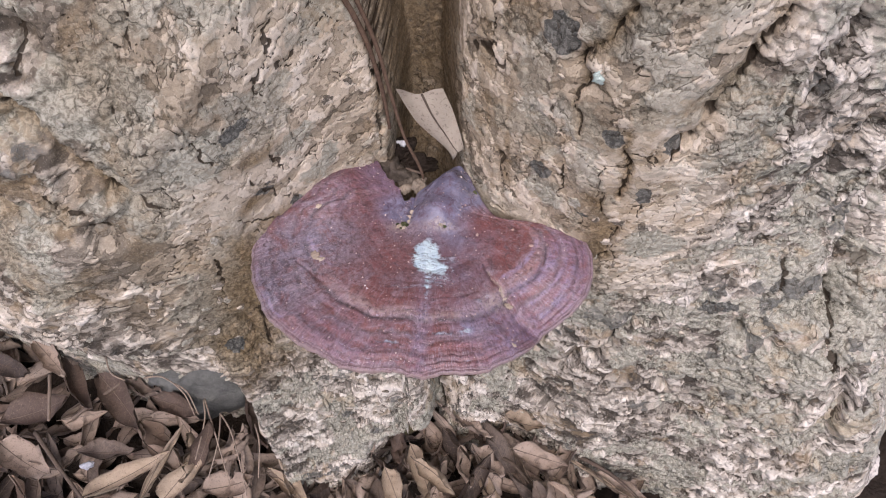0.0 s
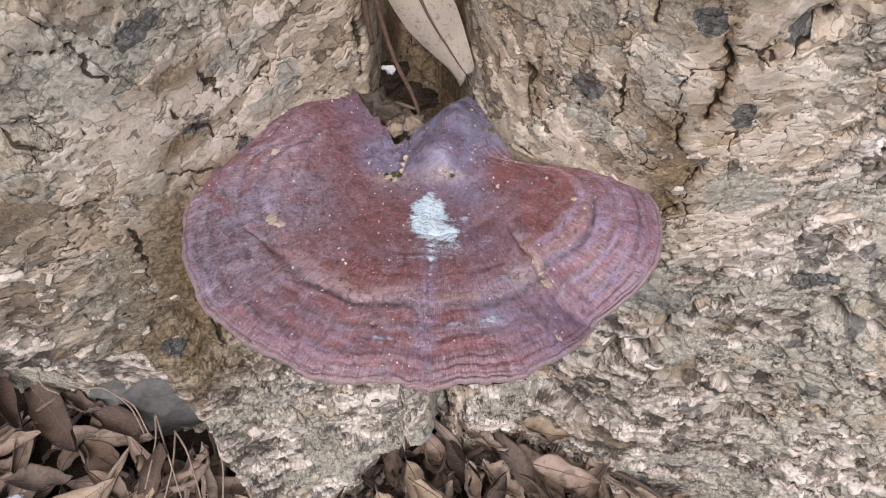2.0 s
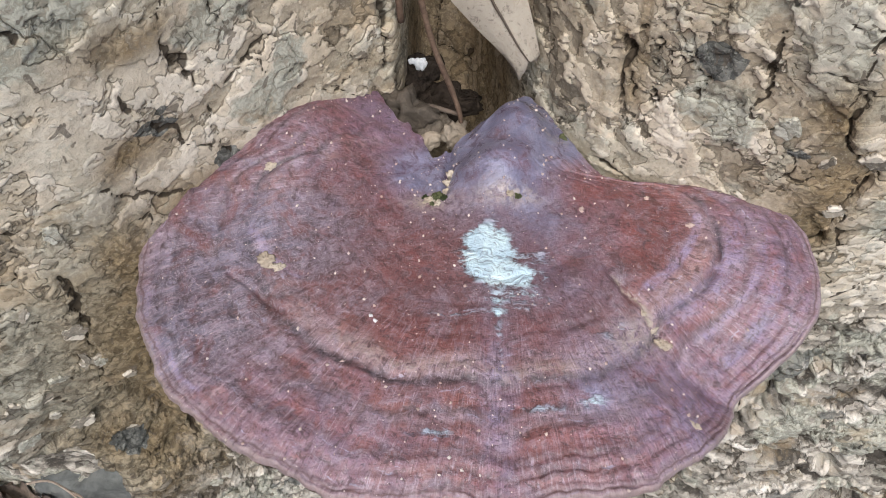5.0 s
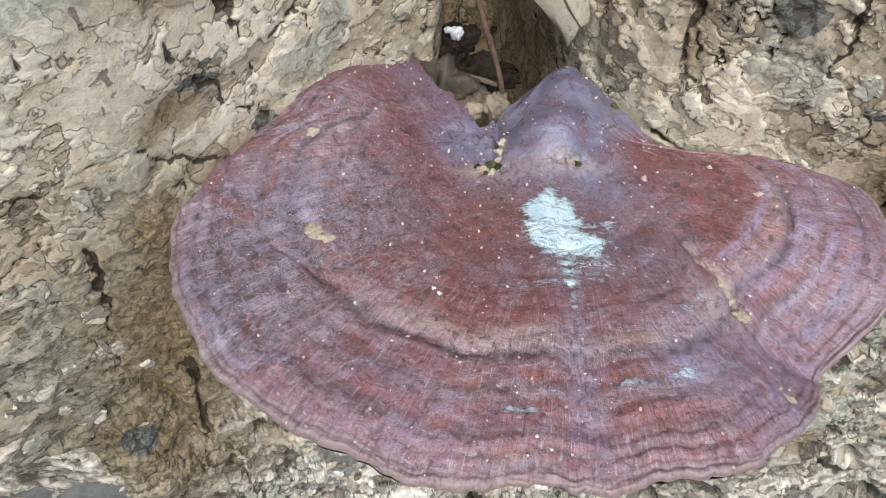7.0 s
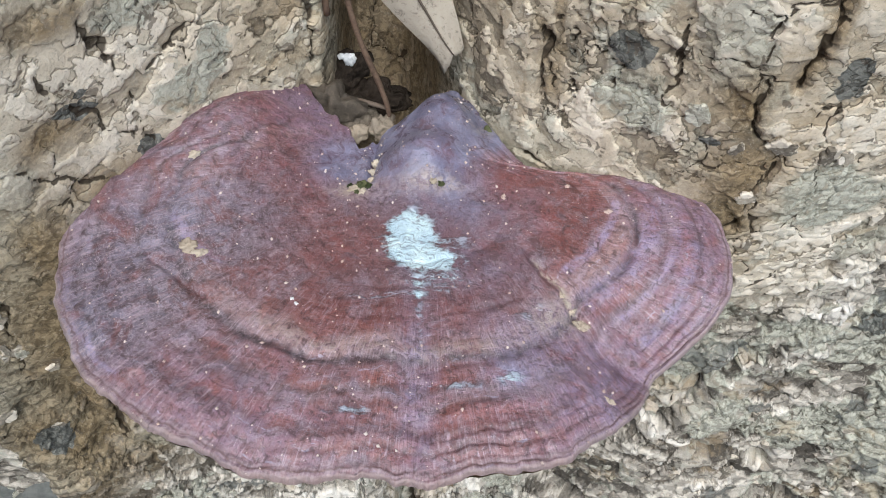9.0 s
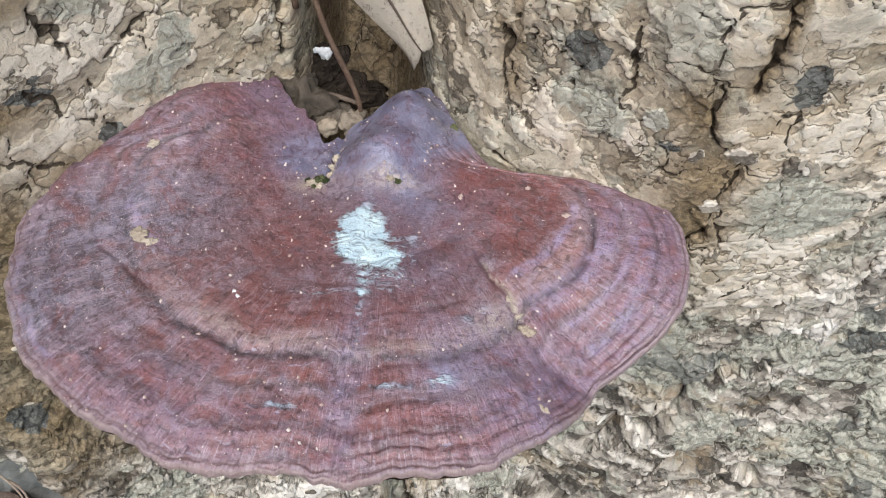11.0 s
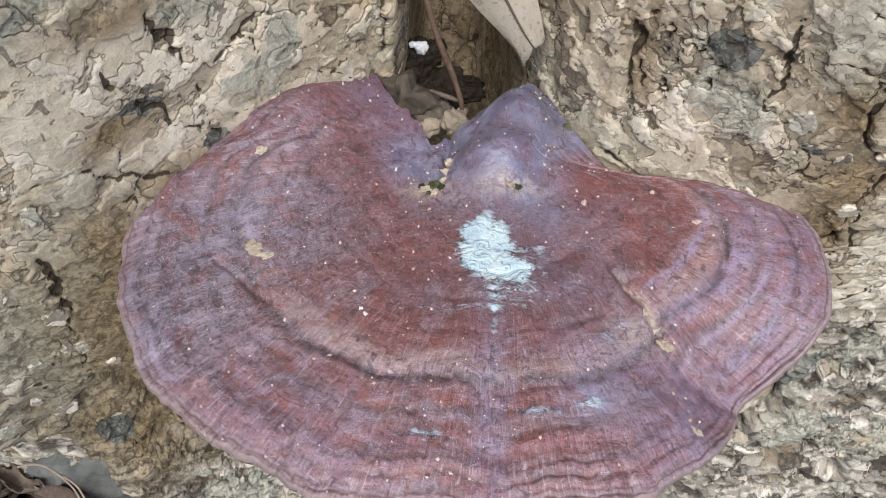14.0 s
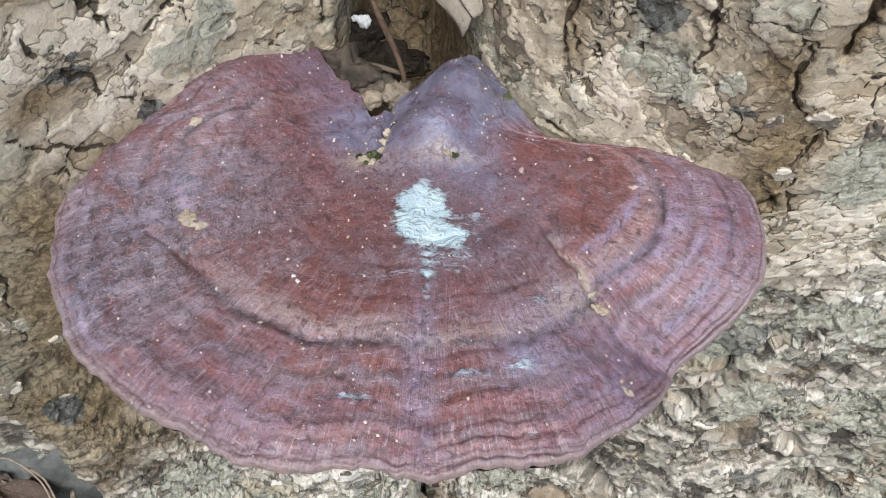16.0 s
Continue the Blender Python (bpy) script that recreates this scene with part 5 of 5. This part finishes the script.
def scatter_leaves():
    r = random.Random(42)
    made = []
    while len(made) < 300:
        heap, left = len(made) < 105, len(made) < 275
        x = r.uniform(-0.13, 0.23) if heap else r.uniform(-0.54, -0.11) if left else r.uniform(-0.56, 0.30)
        y = r.uniform(-0.05, 0.065) if heap else r.uniform(-0.10, 0.17) if left else r.uniform(-0.16, 0.18)
        if x > -0.14 and y > 0.065 or (x > 0.17 and y > 0.02) or (-0.27 < x < -0.13 and y > 0.055):
            continue
        g = float(ground_height(np.array([x]), np.array([y]))[0])
        lift = 0.004 + 0.042 * r.random() ** 1.3 + ((0.036 * r.random() + 0.016) * (1 if x > -0.05 else 0.5) if heap else 0.0)
        m = pose(x, y, g + lift, *((r.uniform(-55, 55), r.uniform(-35, 45)) if heap else (r.uniform(-50, 50), r.uniform(-40, 35))), r.uniform(0, 360)) @ Matrix.Translation((-0.04, 0, 0))
        k = r.randrange(14)
        made.append(leaf_thing("dry_leaf", KINDS[k], m, "brown dry leaf in the litter beside the tree", "fallen leaves"))


scatter_leaves()


def litter_beyond():
    """Leaves further off, past counting, in one mesh."""
    r = random.Random(5)
    verts, faces = [], []
    for _ in range(5200):
        a, d = r.uniform(0, 2 * math.pi), 0.30 + 3.4 * r.random() ** 0.75
        x, y = -0.05 + d * math.cos(a), -0.1 + d * math.sin(a)
        if -0.5 < x < 0.52 and 0.08 < y < 0.95:
            continue
        g = float(ground_height(np.array([x]), np.array([y]))[0]) + r.uniform(0.004, 0.022)
        m = pose(x, y, g, r.uniform(-30, 30), r.uniform(-25, 25), r.uniform(0, 360))
        ln, w, c = r.uniform(0.06, 0.10), r.uniform(0.012, 0.019), r.uniform(-0.006, 0.012)
        o = len(verts)
        for s, q in ((-0.5, 0.0), (-0.2, 0.9), (0.15, 0.8), (0.5, 0.0), (0.15, -0.8), (-0.2, -0.9)):
            verts.append(m @ Vector((ln * s, w * q, c * abs(q) + 0.02 * s * s)))
        verts.append(m @ Vector((-0.2 * ln, 0, 0.0008)))
        verts.append(m @ Vector((0.15 * ln, 0, 0.0005)))
        faces += [(o, o + 6, o + 1), (o + 1, o + 6, o + 7, o + 2), (o + 2, o + 7, o + 3), (o, o + 5, o + 6), (o + 5, o + 4, o + 7, o + 6), (o + 4, o + 3, o + 7)]
    ob = new("leaf_litter", plain_mesh("leaf_litter", verts, faces, LITTER, False))
    tagged(ob, "brown leaf litter covering the ground round the tree", "leaf litter", kind="stuff")


litter_beyond()


# ---------------------------------------------------------------- twigs and roots
def stick(name, points, r0, r1, material, label, category="twig", seed=0, rough=0.25):
    pts = [Vector(p) for p in points]
    path = []
    for i in range(len(pts) - 1):
        p0, p1, p2, p3 = pts[max(i - 1, 0)], pts[i], pts[i + 1], pts[min(i + 2, len(pts) - 1)]
        for s in range(6):
            t = s / 6
            path.append(p1 + 0.5 * t * (p2 - p0 + t * (2 * p0 - 5 * p1 + 4 * p2 - p3 + t * (3 * (p1 - p2) + p3 - p0))))
    path.append(pts[-1])
    n = len(path)
    radii = [r0 + (r1 - r0) * i / (n - 1) for i in range(n)]
    return tagged(new(name, tube_mesh(name, path, radii, material, 8, rough, seed)), label, category)


def lump(name, place, size, material, label, category, seed, turn=(0, 0, 0), rough=0.4, levels=4):
    ob = new(name, lump_mesh(name, size, material, seed, levels, rough))
    ob.matrix_world = pose(*place, *turn)
    return tagged(ob, label, category)


stick("twig", ((-0.420, 0.042, -0.405), (-0.375, 0.000, -0.395), (-0.330, -0.040, -0.388)), 0.0028, 0.0018, WOOD, "bare brown twig lying on dry leaves", seed=1)
stick("twig", ((-0.425, 0.110, -0.400), (-0.412, 0.080, -0.392), (-0.402, 0.050, -0.390)), 0.0022, 0.0014, WOOD, "bare brown twig lying on dry leaves", seed=2)
stick("twig", ((-0.385, 0.060, -0.405), (-0.345, 0.095, -0.395), (-0.315, 0.120, -0.400)), 0.0022, 0.0014, WOOD, "bare brown twig lying on dry leaves", seed=3)
stick("rootlet", ((-0.226, 0.066, -0.352), (-0.212, 0.04, -0.345), (-0.196, 0.006, -0.356), (-0.186, -0.018, -0.37)), 0.0010, 0.0006, ROOTLET, "thin pale rootlet trailing over the litter", "root", 4)
stick("rootlet", ((-0.228, 0.066, -0.355), (-0.22, 0.04, -0.35), (-0.224, 0.004, -0.362)), 0.0010, 0.0006, ROOTLET, "thin pale rootlet trailing over the litter", "root", 5)
stick("rootlet", ((-0.206, 0.05, -0.35), (-0.19, 0.03, -0.345), (-0.176, 0.0, -0.352), (-0.168, -0.026, -0.372)), 0.0010, 0.0006, ROOTLET, "thin pale rootlet trailing over the litter", "root", 6)
stick("rootlet", ((-0.206, 0.05, -0.352), (-0.202, 0.02, -0.352), (-0.208, -0.012, -0.366)), 0.0010, 0.0006, ROOTLET, "thin pale rootlet trailing over the litter", "root", 7)
stick("rootlet", ((-0.3, 0.092, -0.362), (-0.276, 0.088, -0.35), (-0.25, 0.072, -0.352), (-0.236, 0.052, -0.362)), 0.0010, 0.0006, ROOTLET, "thin pale rootlet trailing over the litter", "root", 8)
stick("rootlet", ((-0.262, 0.082, -0.352), (-0.244, 0.07, -0.346), (-0.23, 0.05, -0.356)), 0.0010, 0.0006, ROOTLET, "thin pale rootlet trailing over the litter", "root", 9)
stick("rootlet", ((-0.352, 0.118, -0.368), (-0.338, 0.096, -0.362), (-0.322, 0.09, -0.366)), 0.0010, 0.0006, ROOTLET, "thin pale rootlet trailing over the litter", "root", 10)
stick("rootlet", ((-0.168, 0.04, -0.35), (-0.16, 0.02, -0.352), (-0.158, -0.01, -0.366)), 0.0010, 0.0006, ROOTLET, "thin pale rootlet trailing over the litter", "root", 11)
lump("stone", (-0.246, 0.112, -0.410), (0.058, 0.028, 0.062), GREY, "smooth grey stone half hidden under the root", "stone", 61, (0, 8, 5), 0.3)
p, nrm = bark_at(0.109, 0.157)
lump("lichen_patch", p, (0.0042, 0.0012, 0.0036), MINT, "small pale turquoise lichen patch on the bark", "lichen", 62, (0, 20, 5), 0.9)
stick("twig", ((0.060, 0.034, -0.372), (0.092, 0.020, -0.366), (0.112, 0.000, -0.370)), 0.0022, 0.0014, WOOD, "bare brown twig lying on dry leaves", seed=8)
stick("twig", ((0.160, 0.030, -0.366), (0.196, 0.010, -0.366), (0.232, -0.020, -0.376)), 0.0024, 0.0012, WOOD, "bare brown twig lying on dry leaves", seed=9)
petal = new("petal", lump_mesh("petal", (0.0055, 0.0036, 0.0016), PETAL, 3, 3, 0.9))
petal.matrix_world = pose(-0.345, 0.004, -0.392, 15, 10, 30)
tagged(petal, "small faded whitish petal on the leaf litter", "petal")

# in the cleft over the fungus
stick("root_fibre", ((-0.022, 0.066, 0.165), (-0.012, 0.070, 0.125), (-0.006, 0.072, 0.085), (0.001, 0.072, 0.045), (0.010, 0.072, 0.016), (0.0125, 0.070, 0.006)), 0.0014, 0.0009, FIBRE, "red-brown root fibre hanging down the bark cleft", "root", 11, 0.3)
stick("root_fibre", ((-0.028, 0.064, 0.165), (-0.017, 0.070, 0.125), (-0.011, 0.075, 0.080), (-0.009, 0.079, 0.045)), 0.0018, 0.0012, FIBRE, "red-brown root fibre hanging down the bark cleft", "root", 12, 0.3)


def torn_leaf():
    """The lower half of a dead leaf, its torn upper edge tucked into the cleft."""
    left, right = ((-0.004, 0.0705), (0.001, 0.061), (0.0085, 0.050), (0.0195, 0.0375), (0.0305, 0.0265)), ((0.026, 0.0735), (0.0310, 0.061), (0.0345, 0.050), (0.038, 0.039), (0.0400, 0.0305))
    n, m = 24, 16
    rows = []
    for i in range(n + 1):
        s = i / n
        a = [np.interp(s, np.linspace(0, 1, 5), [p[c] for p in left]) for c in (0, 1)]
        b = [np.interp(s, np.linspace(0, 1, 5), [p[c] for p in right]) for c in (0, 1)]
        row = []
        for k in range(m + 1):
            q = k / m
            x, z = a[0] + (b[0] - a[0]) * q, a[1] + (b[1] - a[1]) * q
            z += (1 - s) ** 6 * 0.0012 * math.sin(9 * q + 0.6) - s**6 * (0.0055 * math.exp(-(((q - 0.28) / 0.16) ** 2)) - 0.0016 * math.exp(-(((q - 0.60) / 0.10) ** 2)) + 0.0008 * math.sin(31 * q))
            y = 0.0835 - 0.011 * s - 0.0045 * math.sin(math.pi * q) * (1 - 0.5 * s) + 0.0008 * math.sin(9 * s + 4 * q)
            row.append((x, y, z + 0.004))
        rows.append(row)
    top = np.array(rows)
    both = np.concatenate([top, top[::-1] + (0, 0.0005, -0.0001)], 0)
    leaf = tagged(new("dry_leaf", grid_mesh("blade", both, False, ASH_LEAF, True)), "pale grey-tan dead leaf wedged in the bark cleft", "leaf")
    mid = [top[i, 9] + (0, -0.0004, 0) for i in range(0, n + 1, 3)]
    part("midrib", tube_mesh("midrib", mid, [0.0008 - 0.00007 * i for i in range(len(mid))], RIB, 6), leaf)


torn_leaf()


lump("dropping", (-0.003, 0.0935, 0.0150), (0.0024, 0.0016, 0.0030), WHITE, "small white bird dropping in the bark cleft", "dropping", 1)
lump("dropping", (-0.0062, 0.0935, 0.0165), (0.0014, 0.0010, 0.0014), WHITE, "small white bird dropping in the bark cleft", "dropping", 2)
lump("pebble", (0.0010, 0.0600, 0.0060), (0.0040, 0.0030, 0.0030), CRUMB, "small ochre pebble lying behind the fungus", "pebble", 3, (10, 20, 30))
lump("soil_clod", (-0.0085, 0.0740, 0.0080), (0.0085, 0.0075, 0.0085), HUMUS, "grey-brown soil clod beside the fungus", "soil", 4, (0, 20, 10), 0.8)
lump("soil_clod", (0.0010, 0.0720, 0.0020), (0.0070, 0.0060, 0.0050), HUMUS, "grey-brown soil clod beside the fungus", "soil", 5, (0, 0, 40), 0.6)
lump("soil_clod", (0.0095, 0.0650, 0.0040), (0.0065, 0.0050, 0.0042), HUMUS, "grey-brown soil clod beside the fungus", "soil", 6, (10, 0, 80), 0.6)
lump("soil_clod", (0.0060, 0.0880, 0.0000), (0.0130, 0.0080, 0.0060), SOIL, "dark crumbly soil in the bark cleft", "soil", 7, (0, 0, 15), 0.6)
lump("soil_clod", (-0.0030, 0.0960, 0.0080), (0.0070, 0.0040, 0.0090), SOIL, "dark crumbly soil in the bark cleft", "soil", 8, (0, 30, 15), 0.6)
stick("twig", ((0.0000, 0.0760, 0.0090), (0.0055, 0.0745, 0.0085), (0.0115, 0.0735, 0.0070)), 0.0011, 0.0008, WOOD, "short broken twig in the bark cleft", seed=21)


def on_cap(x, y):
    """The cap's surface at x and y."""
    d = (CAP_TOP[..., 0] - x) ** 2 + (CAP_TOP[..., 1] - y) ** 2
    return float(CAP_TOP[..., 2].ravel()[np.argmin(d)])


def crumb(x, y, size, seed, label="flat ochre crumb lying on the fungus cap", material=None, flat=0.4):
    lump("crumb", (x, y, on_cap(x, y) + 0.1 * size), (size, size * 0.75, size * flat), material or CRUMB, label, "crumb", seed, (0, 0, 40 * seed), 0.9)


crumb(-0.0500, -0.0045, 0.0027, 31)
crumb(-0.0465, -0.0070, 0.0020, 32)
crumb(-0.0510, 0.0270, 0.0017, 33)
crumb(-0.0165, -0.0250, 0.0006, 34, "small pale grain on the fungus cap", WHITE, 0.8)
crumb(-0.0150, -0.0272, 0.0006, 35, "small pale grain on the fungus cap", WHITE, 0.8)
crumb(0.0855, 0.0100, 0.0011, 36, "small pale grain on the fungus cap", SPECK, 0.6)
crumb(0.0735, 0.0225, 0.0008, 37, "small pale grain on the fungus cap", SPECK, 0.6)
crumb(0.0510, 0.0165, 0.0009, 38, "small pale grain on the fungus cap", SPECK, 0.6)
crumb(0.0710, -0.0290, 0.0016, 39)
crumb(0.0725, -0.0295, 0.0018, 40)
crumb(0.0690, -0.0255, 0.0013, 41)
crumb(0.0660, -0.0215, 0.0011, 42)
crumb(0.0750, -0.0590, 0.0014, 43)
crumb(0.0890, -0.0560, 0.0018, 44, flat=0.6)
crumb(0.0010, 0.0215, 0.0017, 45, flat=0.6)
crumb(0.0035, 0.0205, 0.0012, 46, flat=0.6)
crumb(0.0275, 0.0205, 0.0014, 47, flat=0.5)
crumb(0.0080, 0.0330, 0.0016, 48, flat=1.2)
crumb(0.0072, 0.0300, 0.0015, 49, flat=1.0)
crumb(0.0064, 0.0268, 0.0013, 50, flat=0.9)
MOSS = mottled("moss", (0.045, 0.055, 0.025), (0.16, 0.17, 0.085), 600, 0.95, 0.1, 0.8, 0.0008, "object")
for k, (mx, my, ms) in enumerate(((0.0025, 0.0228, 0.0016), (0.0042, 0.0236, 0.0013), (-0.0005, 0.0232, 0.0012), (0.0055, 0.0222, 0.0011), (0.0015, 0.0205, 0.0010), (0.0300, 0.0198, 0.0010), (0.0480, 0.0520, 0.0013))):
    crumb(mx, my, ms, 70 + k, "tiny dark green tuft of moss on the cap", MOSS, 0.8)


def cap_specks():
    """Fine pale grains strewn over the cap, past counting."""
    r = random.Random(9)
    verts, faces = [], []
    rows, cols = CAP_TOP.shape[:2]
    for _ in range(650):
        q = r.random() ** 0.5
        p = Vector(CAP_TOP[min(int((1 - (1 - q) ** 0.8) * rows), rows - 6), r.randrange(cols)])
        s = 0.00015 + 0.00050 * r.random() ** 3
        e = Euler((r.uniform(0, 6), r.uniform(0, 6), r.uniform(0, 6))).to_matrix()
        o = len(verts)
        for k in ((1.5, 0, 0), (-1.2, 0, 0), (0, 1, 0), (0, -1, 0), (0, 0, 0.8), (0, 0, -0.8)):
            verts.append(p + e @ (Vector(k) * s * r.uniform(0.7, 1.3)) + Vector((0, 0, 0.4 * s)))
        faces += [(o, o + 2, o + 4), (o + 2, o + 1, o + 4), (o + 1, o + 3, o + 4), (o + 3, o, o + 4), (o + 2, o, o + 5), (o + 1, o + 2, o + 5), (o + 3, o + 1, o + 5), (o, o + 3, o + 5)]
    ob = new("dust_grains", plain_mesh("dust_grains", verts, faces, SPECK))
    tagged(ob, "fine pale dust grains strewn over the fungus cap", "dust", kind="stuff")


cap_specks()


# ---------------------------------------------------------------- loose bark scales
def scale_mesh(size, seed):
    """A thin, ragged, slightly curled plate of bark, its outer face to +z."""
    r = random.Random(seed)
    n = 26
    stretch, ph = r.uniform(0.5, 0.85), [r.uniform(0, 6.28) for _ in range(4)]
    ring = []
    for k in range(n):
        a = 2 * math.pi * k / n
        q = size * (0.78 + 0.14 * math.sin(2 * a + ph[0]) + 0.10 * math.sin(5 * a + ph[1]) + 0.07 * math.sin(9 * a + ph[2]) + r.uniform(-0.06, 0.06))
        ring.append(Vector((q * math.cos(a), q * stretch * math.sin(a), 0)))
    curl, thick = r.uniform(0.02, 0.10) / size, 0.0005 + size * r.uniform(0.01, 0.04)
    rise = lambda p: curl * p.x * p.x * 0.5
    verts, faces = [], []
    for p in ring:
        verts.append(p + Vector((0, 0, rise(p))))
    for p in ring:
        verts.append(p * 0.90 + Vector((0, 0, thick + rise(p * 0.9) + r.uniform(-0.01, 0.01) * size)))
    verts.append(Vector((0, 0, thick)))
    for p in ring:
        verts.append(p * 0.9 + Vector((0, 0, -0.0016)))
    for k in range(n):
        j = (k + 1) % n
        faces += [(k, j, n + j, n + k), (n + k, n + j, 2 * n), (j, k, 2 * n + 1 + k, 2 * n + 1 + j)]
    return plain_mesh("bark_scale", verts, faces, SCALE, False)


def strew_scales():
    r = random.Random(77)
    kinds = [scale_mesh(s, 500 + i) for i, s in enumerate((0.0028, 0.0032, 0.0035, 0.004, 0.0044, 0.005, 0.0055, 0.006, 0.0065, 0.007, 0.003, 0.0036))]
    fields = ((0.10, 0.31, -0.28, 0.06, 110), (-0.22, -0.11, -0.10, 0.02, 48), (-0.12, 0.005, -0.30, -0.14, 44), (0.06, 0.22, 0.0, 0.15, 5), (-0.16, -0.03, 0.02, 0.15, 5))
    for x0, x1, z0, z1, count in fields:
        for _ in range(count):
            p, nrm = bark_at(r.uniform(x0, x1), r.uniform(z0, z1))
            q = nrm.to_track_quat("Z", "Y").to_matrix().to_4x4()
            ob = part("bark_scale", kinds[r.randrange(len(kinds))], tree)
            ob.matrix_world = Matrix.Translation(p + nrm * 0.0003) @ q @ pose(0, 0, 0, r.uniform(-9, 9), r.uniform(-9, 9), r.uniform(0, 360))


strew_scales()
